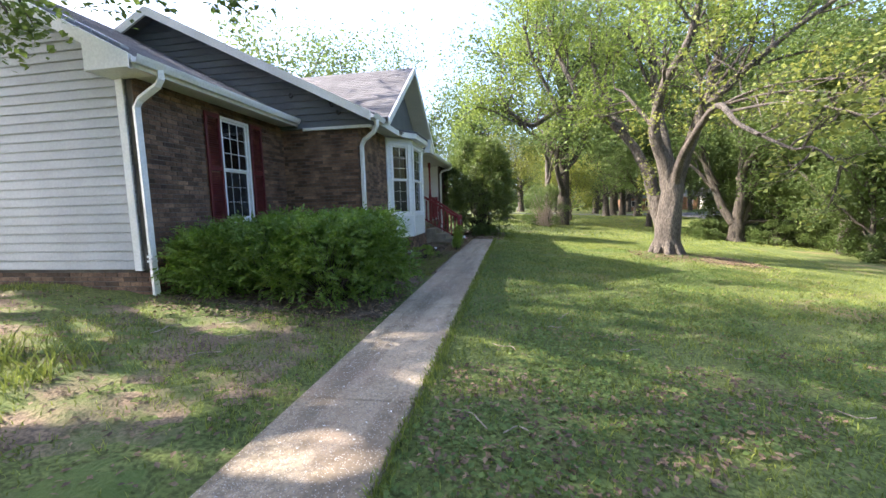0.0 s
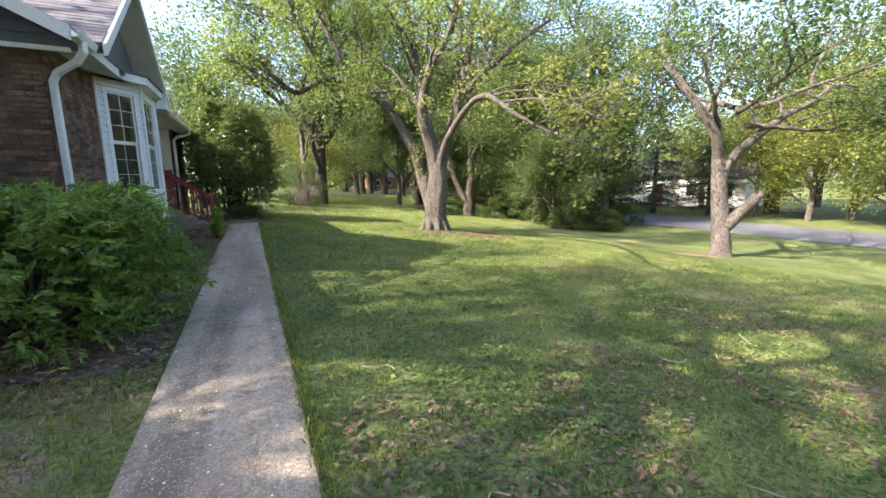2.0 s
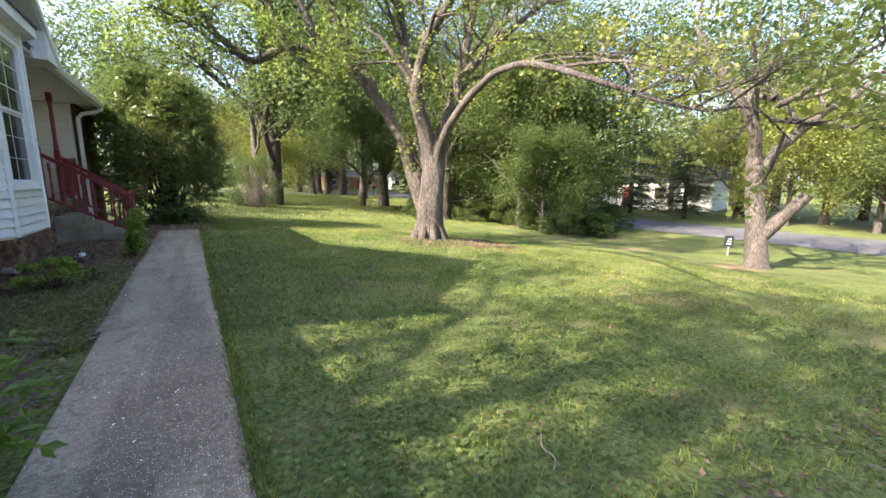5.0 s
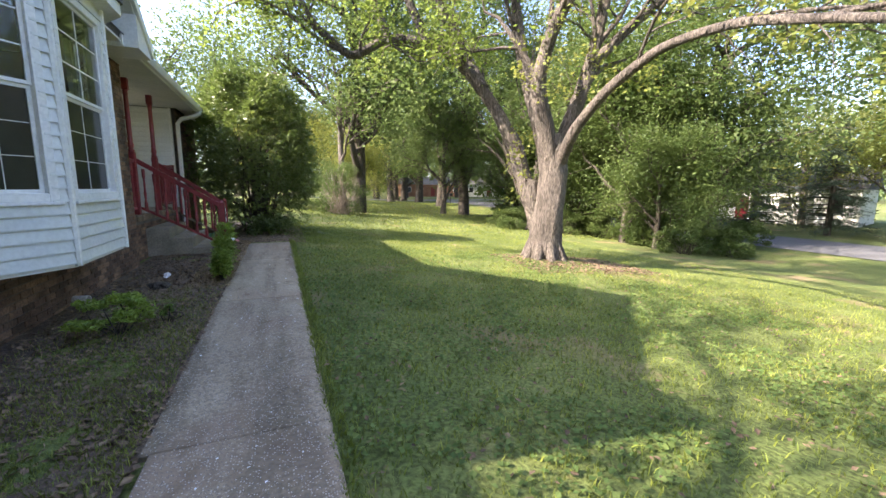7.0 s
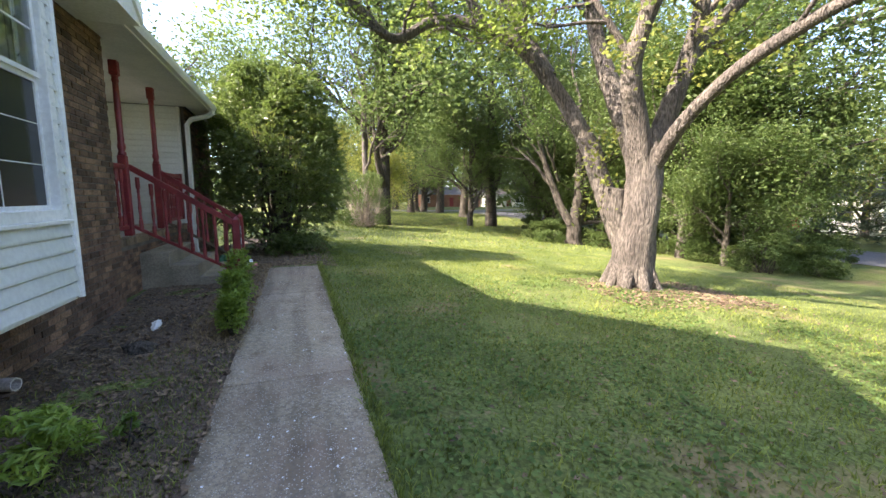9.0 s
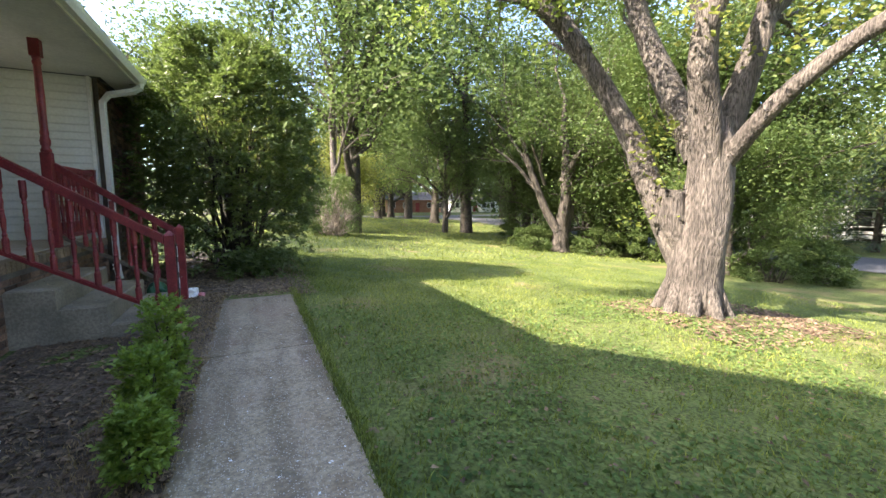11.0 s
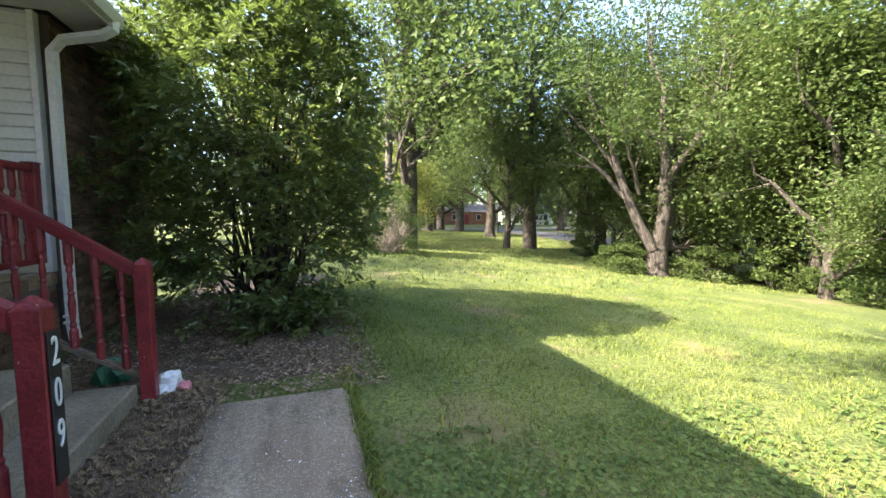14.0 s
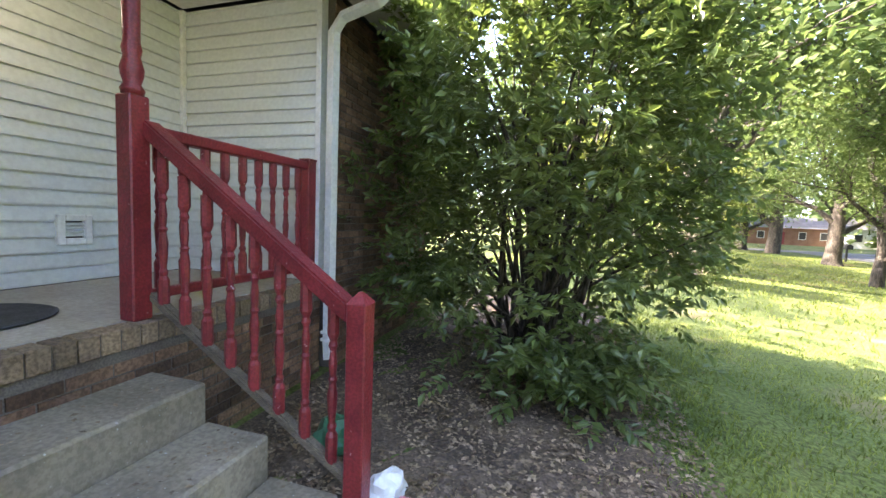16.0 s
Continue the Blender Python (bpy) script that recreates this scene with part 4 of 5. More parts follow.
porch_railing(15.36, 16.36)
porch_railing(18.08, 19.50)
wp = root("wall_post", (-3.60, 19.56, 0.86), "dark red half post against the siding", "post")
part("post_base", box(-0.05, -0.055, 0.1, 0.05, 0.055, 1.09, 0.006), M_RED, wp)
part("post_cap", box(-0.055, -0.06, 1.09, 0.055, 0.06, 1.11, 0.004), M_RED, wp)

# house number on the near newel
plate = root("house_number_plate", (-2.066, 16.50, 0.62), "black number plate with white digits 2 0 9 on the newel", "sign")
part("plate", box(0, -0.042, -0.30, 0.008, 0.042, 0.36, 0.003), M_BLACK, plate)
for ch, z in (("2", 0.215), ("0", 0.035), ("9", -0.145)):
    cu = bpy.data.curves.new("digit", "FONT")
    cu.body, cu.size, cu.align_x, cu.extrude = ch, 0.175, "CENTER", 0.002
    cu.materials.append(M_WHITE)
    d = link("digit", cu, plate, "white digit")
    d.matrix_basis = pose(0.010, 0, z, 90, 0, 90) @ Matrix.Diagonal((0.62, 1, 1, 1))

# porch things
mt = root("door_mat", (-4.30, 17.62, 0.862), "round dark grey rubber door mat", "mat")
part("mat_base", lathe([(0.36, 0), (0.38, 0.006), (0.38, 0.012), (0.36, 0.018), (0.30, 0.016), (0.02, 0.016)], 40), M_RUBBER, mt)
vt = root("wall_vent", (-5.142, 18.64, 1.28), "small white plastic dryer vent on the siding", "vent")
fr = bmesh.new()
for a, b, c, d in ((-0.12, -0.07, -0.12, 0.12), (0.07, 0.12, -0.12, 0.12), (-0.07, 0.07, 0.07, 0.12), (-0.07, 0.07, -0.12, -0.07)):
    add_box(fr, -0.02, a, c, 0.035, b, d, 0.006)
part("vent_frame", fr, M_TRIM, vt)
part("backing", box(-0.018, -0.07, -0.07, -0.01, 0.07, 0.07), M_RUBBER, vt)
for i in range(4):
    part("slat", add_box(bmesh.new(), -0.016, -0.068, -0.003, 0.016, 0.068, 0.003, 0, pose(0.008, 0, -0.045 + 0.03 * i, 0, 35, 0)), M_SIDING, vt)
lan = root("porch_lantern", (-4.5, 18.06, 2.90), "small lit lantern hanging from the porch ceiling", "lamp")
part("rod", lathe([(0.008, 0.12), (0.008, 0.55)], 8), M_BLACK, lan)
part("shade", lathe([(0.035, -0.09), (0.055, -0.08), (0.06, 0.06), (0.03, 0.08)], 12), M_GLOW, lan)
part("cap", lathe([(0.07, 0.08), (0.075, 0.09), (0.02, 0.13)], 12), M_BLACK, lan)
ch = root("porch_chair", (-4.3, 15.95, 0.862), "black metal chair on the porch", "chair")
for x, y in ((-0.2, -0.2), (0.2, -0.2), (-0.2, 0.2), (0.2, 0.2)):
    part("leg", box(x - 0.014, y - 0.014, 0, x + 0.014, y + 0.014, 0.45 if x > 0 else 1.1, 0.003), M_BLACK, ch)
part("seat", box(-0.22, -0.22, 0.45, 0.22, 0.22, 0.49, 0.012), M_BLACK, ch)
for z in (0.7, 0.85, 1.0):
    part("back_rail", box(-0.21, -0.19, z, -0.19, 0.19, z + 0.04, 0.004), M_BLACK, ch)


def crumpled(name, loc, size, material, label, category, seed, squash=0.6):
    bm = bmesh.new()
    bmesh.ops.create_icosphere(bm, subdivisions=3, radius=1)
    for v in bm.verts:
        k = 1 + 0.35 * noise.noise(v.co * 1.7 + Vector((seed, 0, 0))) + 0.2 * noise.noise(v.co * 4.1 + Vector((0, seed, 0)))
        v.co = Vector((v.co.x * size[0] * k, v.co.y * size[1] * k, max(-0.02, v.co.z * size[2] * k)))
    ob = link(name, bm_mesh(name, bm, material))
    ob.matrix_basis = pose(*loc, 0, 0, seed * 40)
    return tagged(ob, label, category)


crumpled("plastic_bag", (-2.16, 18.26, 0.02), (0.13, 0.09, 0.14), M_WHITE, "crumpled white plastic bag behind the newel", "bag", 2)
crumpled("plastic_wrapper", (-2.03, 18.2, 0.02), (0.06, 0.05, 0.05), M_PINK, "crumpled pink plastic wrapper on the soil", "wrapper", 3)
crumpled("plastic_bucket", (-2.65, 18.55, 0.05), (0.14, 0.14, 0.18), M_GREEN, "small green plastic container behind the railing", "container", 5)
crumpled("garden_rock", (-2.6, 13.31, 0.02), (0.12, 0.16, 0.07), M_BARK_DARK, "dark stone lying in the soil bed", "rock", 6)
crumpled("plastic_scrap", (-2.68, 14.1, 0.03), (0.16, 0.05, 0.03), M_WHITE, "torn white plastic scrap in the bed", "scrap", 7)
dp = root("drain_pipe", (-3.22, 12.68, 0.07), "short pale drain pipe stub by the brick", "pipe")
part("pipe", add_box(lathe([(0.05, 0), (0.05, 0.16), (0.04, 0.16), (0.04, 0.02)], 14), 0, 0, 0, 0.001, 0.001, 0.001), M_PIPE, dp).matrix_basis = pose(-0.1, 0, 0, 0, 90, -15)


# ---- plants ----
def grow(rng, start, d, length, radius, depth, out, tips, segs=6, spread=0.6, lift=0.15, kids=3, rough=0.0):
    """One limb and, down to the given depth, its side limbs. out: tubes; tips: points near which leaves stand."""
    n = 5 if depth > 1 else (4 if depth else 2)
    pts, p, dd = [Vector(start)], Vector(start), Vector(d).normalized()
    for i in range(n):
        dd = (dd + Vector(rng.normal(0, 0.16, 3)) + Vector((0, 0, lift * 0.3))).normalized()
        p = p + dd * length / n
        pts.append(p.copy())
    radii = [radius * (1 - 0.62 * i / n) for i in range(n + 1)]
    out.append(tube_arrays(pts, radii, segs if depth else 3, rough, rng.uniform(0, 9)))
    if depth <= 0:
        tips.extend(pts[1:])
        return
    if depth == 1:
        tips.extend(pts[2:])
    for k in range(kids):
        i = 2 + (k * (n - 2)) // max(1, kids - 1) if kids > 1 else n
        i = min(i, n)
        base = pts[i]
        ax = Vector(rng.normal(0, 1, 3)).normalized()
        side = (dd.cross(ax)).normalized()
        nd = (dd * (1 - spread * 0.45) + side * spread + Vector((0, 0, lift))).normalized()
        grow(rng, base, nd, length * rng.uniform(0.55, 0.8), radii[i] * 0.68, depth - 1, out, tips, max(4, segs - 1), spread, lift, kids, 0)


def crown_from(tips, per, radius, rng, flat=0.7):
    t = np.array([list(p) for p in tips], dtype=np.float64)
    c = np.repeat(t, per, axis=0)
    return c + rng.normal(0, radius, c.shape) * np.array([1, 1, flat])


def tree(name, loc, limbs, seed, leaf, size, per, radius, label, bark=None, depth=2, kids=3, spread=0.6, lift=0.15, trunk=(), group="", category="tree", narrow=0.6, rough=0.12):
    """trunk: (point, radius) pairs from the foot; limbs: (start, direction, length, radius)."""
    rng = np.random.default_rng(seed)
    r = root(name, loc, label, category, group)
    out, tips = [], []
    if trunk:
        ps = smooth_path([p for p, _ in trunk], 5)
        rs = np.interp(np.linspace(0, 1, len(ps)), np.linspace(0, 1, len(trunk)), [q for _, q in trunk])
        out.append(tube_arrays(ps, list(rs), 28 if rough > 0.1 else 14, rough, seed))
    for s, d, L, q in limbs:
        grow(rng, s, d, L, q, depth, out, tips, 9, spread, lift, kids, 0.08)
    v, f = merge(out)
    link("trunk", mesh_of("trunk", v, f, bark or M_BARK, True), r)
    v, f = leaf_arrays(crown_from(tips, per, radius, rng), size, rng, 0.5, narrow)
    link("crown", mesh_of("crown", v, f, leaf), r)
    return r


def old_maple():
    """The many-limbed old maple on the lawn, with hand-set main limbs."""
    bx, by = 5.45, 15.5
    bz = gz(bx, by) - 0.12
    r = root("maple_tree", (bx, by, bz), "large old maple with furrowed grey bark and fresh leaves", "tree")
    rng = np.random.default_rng(11)
    out, tips, yellow = [], [], []

    def limb(pts, r0, r1, segs=14, rough=0.12, side=0, depth=1, from_k=0.35, length=1.8, leafy=True, droop=0.5):
        ps = smooth_path([(p[0] - bx, p[1] - by, p[2] - bz) for p in pts], 5)
        n = len(ps)
        rs = [r0 + (r1 - r0) * (i / (n - 1)) ** 0.8 for i in range(n)]
        out.append(tube_arrays(ps, rs, segs, rough, rng.uniform(0, 9)))
        for k in range(side):
            i = int(n * (from_k + (0.98 - from_k) * k / max(1, side - 1)))
            i = min(i, n - 2)
            d = (ps[i + 1] - ps[i]).normalized()
            sd = d.cross(Vector(rng.normal(0, 1, 3))).normalized()
            grow(rng, ps[i], d * 0.55 + sd * 0.8 + Vector((0, 0, droop)), length * rng.uniform(0.6, 1.2), max(0.02, rs[i] * 0.5), depth, out, tips if leafy else yellow, 5, 0.65, 0.1, 3)
    # foot and bole, leaning a little
    limb([(5.42, 15.42, bz - 0.1), (5.42, 15.42, bz + 0.16), (5.44, 15.4, 0.25), (5.46, 15.36, 0.95), (5.50, 15.32, 1.5), (5.52, 15.3, 1.9), (5.53, 15.3, 2.3), (5.52, 15.33, 2.75)], 0.49, 0.28, 48, 0.13)
    # root flare
    for a in range(9):
        an = a * 0.7 + 0.3
        d = Vector((math.cos(an), math.sin(an), 0))
        q = Vector((5.42, 15.42, 0))
        limb([tuple(q + d * 0.20 + Vector((0, 0, 0.25))), tuple(q + d * 0.40 + Vector((0, 0, -0.15))), tuple(q + d * 0.54 + Vector((0, 0, bz + 0.10))), tuple(q + d * 0.72 + Vector((0, 0, bz - 0.10)))], 0.16, 0.07, 10, 0.15)
    # cut stub by the leaning limb
    limb([(5.42, 15.44, 0.2), (5.26, 15.52, 0.75), (5.12, 15.62, 1.15), (5.08, 15.66, 1.58), (5.08, 15.66, 1.60), (5.08, 15.66, 1.601)], 0.24, 0.15, 14, 0.12)
    # leaning limb that swoops up, dips and runs on as a long low branch
    limb([(5.45, 15.5, 0.3), (5.28, 15.85, 1.05), (5.15, 16.2, 1.9), (5.1, 16.45, 2.5), (4.85, 16.65, 3.1), (4.55, 16.9, 3.75), (3.75, 17.2, 4.73), (2.98, 17.6, 5.25), (1.96, 17.9, 5.35), (0.95, 17.6, 4.73), (0.3, 17.4, 5.03), (-0.1, 17.3, 5.38), (-0.5, 17.2, 6.2)], 0.28, 0.05, 18, 0.12, 10, 2, 0.42, 1.5, True, 0.7)
    limb([(0.95, 17.6, 4.73), (0.2, 17.3, 4.85), (-0.7, 17.0, 5.3), (-1.4, 16.9, 5.5)], 0.06, 0.02, 8, 0.1, 6, 1, 0.3, 1.0, True, 0.4)
    limb([(1.96, 17.9, 5.33), (1.5, 17.8, 6.3), (0.9, 17.4, 7.4), (0.6, 17.3, 8.6)], 0.12, 0.04, 9, 0.1, 7, 2, 0.35, 1.8)
    limb([(2.98, 17.6, 5.2), (2.5, 17.9, 6.4), (2.1, 18.5, 7.6), (1.6, 18.6, 9.0)], 0.15, 0.05, 9, 0.1, 7, 2, 0.35, 1.9)
    limb([(4.3, 17.0, 4.1), (3.9, 17.8, 5.6), (3.5, 18.6, 7.2), (3.4, 19.0, 9.0)], 0.20, 0.06, 12, 0.1, 7, 2, 0.4, 2.1)
    # upright limbs
    limb([(5.45, 15.35, 1.9), (5.2, 15.25, 2.8), (4.88, 15.15, 3.6), (4.82, 15.0, 4.2), (4.9, 14.5, 5.2), (5.3, 13.7, 6.3), (5.5, 13.2, 8.0)], 0.27, 0.08, 18, 0.12, 9, 2, 0.45, 2.2)
    limb([(5.58, 15.35, 1.9), (5.82, 15.25, 2.8), (6.1, 15.15, 3.7), (6.4, 15.1, 4.8), (6.9, 15.2, 6.8), (7.2, 15.5, 8.8)], 0.27, 0.09, 18, 0.12, 8, 2, 0.45, 2.3)
    limb([(5.5, 15.45, 2.2), (5.5, 16.2, 3.6), (5.45, 16.9, 5.2), (5.4, 17.4, 7.4), (5.2, 17.8, 9.2)], 0.28, 0.07, 16, 0.12, 8, 2, 0.4, 2.2)
    limb([(6.3, 15.1, 4.4), (7.2, 14.6, 5.4), (8.3, 14.2, 6.4), (9.4, 13.8, 7.2)], 0.15, 0.05, 10, 0.1, 7, 2, 0.3, 2.0)
    # pale bare limb that reaches forward over the lawn and droops into twigs
    limb([(5.6, 15.2, 2.0), (5.45, 14.5, 2.75), (5.5, 13.7, 3.4), (5.4, 12.8, 3.72), (5.25, 12.0, 3.84), (4.85, 10.7, 3.66), (4.5, 9.6, 3.3), (4.2, 8.6, 2.9), (4.15, 7.8, 2.55)], 0.15, 0.03, 14, 0.1)
    for tw in ([(5.25, 12.0, 3.84), (5.9, 11.2, 4.1), (6.5, 10.3, 4.0), (7.0, 9.6, 3.8)], [(4.85, 10.7, 3.66), (5.6, 9.9, 3.7), (6.2, 9.2, 3.45), (6.6, 8.6, 3.1)],
               [(4.5, 9.6, 3.3), (4.9, 8.5, 3.2), (5.3, 7.8, 2.9), (5.5, 7.3, 2.6)], [(4.2, 8.6, 2.9), (4.2, 7.6, 2.45), (4.15, 6.9, 2.2), (4.1, 6.4, 2.15), (4.3, 6.1, 1.8)],
               [(5.4, 12.8, 3.72), (4.9, 11.9, 4.3), (4.7, 11.0, 4.6), (4.6, 10.2, 4.7)]):
        limb(tw, 0.035, 0.010, 6, 0.1, 7, 2, 0.2, 0.75, False, -0.15)
    v, f = merge(out)
    link("trunk", mesh_of("trunk", v, f, M_BARK, True), r)
    # hollow scar on the bole
    sc = bmesh.new()
    bmesh.ops.create_icosphere(sc, subdivisions=2, radius=0.09)
    o = part("branch_scar", sc, M_BARK_DARK, r, "dark knot scar on the bark")
    o.location = (0.05, -0.50, 2.25 - bz)
    tips = [p for p in tips if p.z + bz > 4.2]
    c = crown_from(tips, 24, 0.24, rng)
    v, f = leaf_arrays(c, 0.10, rng, 0.5, 0.75)
    link("crown", mesh_of("crown", v, f, M_LEAF_M), r)
    # sprouts of young leaves along the bole
    pts = [Vector((5.0 - bx + rng.normal(0, .10), 16.05 - by + rng.normal(0, .15), z - bz)) for z in np.linspace(1.1, 2.9, 14)]
    pts += [Vector((x - bx, 14.3 - by + rng.normal(0, .5), 4.15 - bz + rng.normal(0, .3))) for x in np.linspace(3.7, 7.0, 30)]
    pts += [p for p in yellow if rng.random() < 0.10]
    v, f = leaf_arrays(crown_from(pts, 20, 0.15, rng), 0.10, rng, 0.5, 0.75)
    link("new_growth", mesh_of("new_growth", v, f, M_LEAF_Y), r, "bright yellow-green young leaves on the bole")["kind"] = "stuff"


old_maple()


def rand_limbs(rng, n, z0, z1, L, q, out=0.8):
    a0 = rng.uniform(0, 6.28)
    res = []
    for i in range(n):
        a = a0 + i * 2.4
        z = z0 + (z1 - z0) * i / max(1, n - 1)
        res.append(((0, 0, z), (math.cos(a) * out, math.sin(a) * out, 0.75), L * rng.uniform(0.8, 1.15), q))
    return res


def spot(x, y, dz=-0.1):
    return (x, y, gz(x, y) + dz)


R = np.random.default_rng(5)
# forked tree at the edge of the thicket
tree("forked_tree", spot(14.2, 28.6), [((-0.25, 0, 1.3), (-0.42, 0, 1), 6.0, 0.26), ((0.02, 0, 1.5), (-0.03, 0.05, 1), 7.0, 0.33), ((0.25, 0, 1.2), (0.48, -0.1, 1), 6.0, 0.28), ((0.35, 0, 1.3), (1.0, -0.3, 0.45), 4.0, 0.13), ((-0.05, 0.1, 4.0), (0.5, -0.6, 0.8), 3.4, 0.12), ((-1.2, 0, 3.8), (-0.8, -0.4, 0.6), 3.2, 0.10)], 21, M_LEAF_D, 0.15, 38, 0.50,
     "forked tree with several crooked trunks and open crown", M_BARK_DARK, 3, 3, 0.5, 0.12, [((0, 0, 0), 0.60), ((0, 0, 0.4), 0.46), ((0.0, 0, 0.9), 0.44), ((0.0, 0, 1.5), 0.34)])
# lawn tree with the broken stub
tree("stub_tree", spot(14.1, 9.8), [((0.02, 0.43, 3.4), (-0.10, 0.12, 1), 4.6, 0.19), ((0.06, 0.36, 2.9), (0.35, -0.22, 1), 4.6, 0.17), ((0, 0.5, 4.6), (-0.8, -0.3, 0.4), 3.2, 0.09), ((0, 0.1, 5.2), (0.3, 0.9, 0.4), 3.4, 0.09), ((0.4, -0.1, 4.6), (0.9, -0.7, 0.15), 3.2, 0.09), ((0.0, 0, 5.0), (-0.5, -0.9, 0.2), 3.4, 0.09), ((0.6, -0.2, 5.2), (0.5, -0.9, 0.0), 3.0, 0.08)], 22, M_LEAF_D, 0.15, 42, 0.36,
     "lawn tree with patchy bark and a broken stub", M_BARK, 2, 4, 0.6, 0.02, [((0, 0, 0), 0.44), ((0, 0.03, 0.3), 0.33), ((0.02, 0.14, 1.2), 0.28), ((0.0, 0.27, 2.2), 0.26), ((0.03, 0.45, 3.6), 0.22)])
stub = bpy.data.objects["stub_tree"]
v, f = tube_arrays(smooth_path([(0.05, 0.0, 1.15), (0.2, -0.32, 1.6), (0.32, -0.6, 2.0), (0.45, -0.85, 2.4)], 4), list(np.linspace(0.22, 0.15, 13)), 12, 0.15, 4)
link("broken_stub", mesh_of("broken_stub", v, f, M_BARK, True), stub, "bare broken limb stub")


def shrub(name, loc, rx, ry, h, seed, leaf, size, count, stems, label, category="shrub", group="", low=0.0, lumps=14, narrow=0.45, bark=None, tuft=1.0):
    """Stems from one root and leaves in many overlapping tufts with gaps between them."""
    rng = np.random.default_rng(seed)
    r = root(name, loc, label, category, group)
    a = rng.uniform(0, 2 * np.pi, lumps)
    q = np.sqrt(rng.uniform(0.05, 1, lumps))
    z = rng.uniform(low, 1, lumps)
    w = np.sqrt(np.clip(1 - ((z - 0.45) / 0.62) ** 2, 0.12, 1))
    cen = np.stack([np.cos(a) * q * w * rx, np.sin(a) * q * w * ry, z * h * 0.88], 1)
    out = []
    for i in range(stems):
        e = cen[i % lumps]
        b = (rng.normal(0, 0.12 * rx), rng.normal(0, 0.12 * ry), -0.05)
        m = (b[0] * 0.6 + e[0] * 0.45 + rng.normal(0, .06), b[1] * 0.6 + e[1] * 0.45 + rng.normal(0, .06), e[2] * 0.5)
        ps = smooth_path([b, m, tuple(e)], 4)
        out.append(tube_arrays(ps, list(np.linspace(0.005 * h + 0.006, 0.004, len(ps))), 5))
    v, f = merge(out)
    link("branchwork", mesh_of("branchwork", v, f, bark or M_BARK_DARK, True), r)
    per = count // lumps
    rad = np.array([rx, ry, h * 0.5]) * rng.uniform(0.20, 0.36, (lumps, 1)) * tuft
    k = rng.normal(size=(lumps, per, 3))
    k /= np.linalg.norm(k, axis=2, keepdims=True)
    k *= rng.uniform(0.25, 1.08, (lumps, per, 1)) ** 0.6
    c = (cen[:, None] + k * rad[:, None]).reshape(-1, 3)
    c = c[c[:, 2] > 0.03]
    v, f = leaf_arrays(c, size, rng, 0.5, narrow)
    link("foliage", mesh_of("foliage", v, f, leaf), r)
    return r


def leafy_shrub(name, loc, rx, ry, h, seed, leaf, size, shoots, pairs, shoot, stems, label, category="shrub", group="", shape=0.62, hollow=0.3, narrow=0.42, thin_base=0.0, stem_r=0.012, droop=0.35, skirts=()):
    """A shrub of stems from one root; leafy shoots stand in a ragged shell round them. thin_base: how bare the lowest part is; skirts: low boughs (x, y, z)."""
    rng = np.random.default_rng(seed)
    r = root(name, loc, label, category, group)
    n = int(shoots * 1.5)
    a, z = rng.uniform(0, 2 * np.pi, n), rng.uniform(0.02, 1, n)
    w = np.sqrt(np.clip(1 - ((z - 0.45) / shape) ** 2, 0.06, 1))
    q = np.sqrt(rng.uniform(hollow, 1, n))
    lump = np.array([noise.noise((math.cos(p) * 1.9 + seed, math.sin(p) * 1.9, k * h * 0.9)) for p, k in zip(a, z)])
    q = q * (1 + 0.34 * lump)
    gap = np.array([noise.noise((math.cos(p) * 3.1 * k_, math.sin(p) * 3.1 * k_, k * h * 1.3 + seed)) for p, k, k_ in zip(a, z, q)])
    ok = (gap > -0.30) & (rng.random(n) > thin_base * np.clip(1.25 - z / 0.28, 0, 1))
    a, z, w, q = a[ok][:shoots], z[ok][:shoots], w[ok][:shoots], q[ok][:shoots]
    cen = np.stack([np.cos(a) * q * w * rx, np.sin(a) * q * w * ry, z * h * 0.93], 1)
    out_ = np.stack([np.cos(a), np.sin(a), 0.25 + 1.0 * (z - 0.35)], 1) + rng.normal(0, 0.45, (len(a), 3))
    for bx_, by_, bz_ in skirts:
        k = rng.normal(0, 1, (110, 3)) * np.array([0.24, 0.24, 0.13]) + np.array([bx_, by_, bz_])
        cen = np.concatenate([cen, k])
        out_ = np.concatenate([out_, k - np.array([0, 0, bz_]) + rng.normal(0, 0.4, k.shape)])
    keep = cen[:, 2] > 0.05
    cen, out_ = cen[keep], out_[keep]
    tubes = []
    for i in range(stems):
        e = cen[int(rng.integers(len(cen)))]
        b = (rng.normal(0, 0.10 * rx), rng.normal(0, 0.10 * ry), -0.05)
        m = (b[0] * 0.6 + e[0] * 0.42 + rng.normal(0, .05 * rx), b[1] * 0.6 + e[1] * 0.42 + rng.normal(0, .05 * ry), e[2] * 0.55)
        ps = smooth_path([b, m, tuple(e)], 4)
        tubes.append(tube_arrays(ps, list(np.linspace(stem_r * rng.uniform(0.5, 1.4), 0.003, len(ps))), 5))
    v, f = merge(tubes)
    link("branchwork", mesh_of("branchwork", v, f, M_BARK_DARK, True), r)["kind"] = "stuff"
    v, f = spray_arrays(cen, out_, shoot, pairs, size, rng, narrow, 0.9, droop)
    link("foliage", mesh_of("foliage", v, f, leaf), r)
    return r


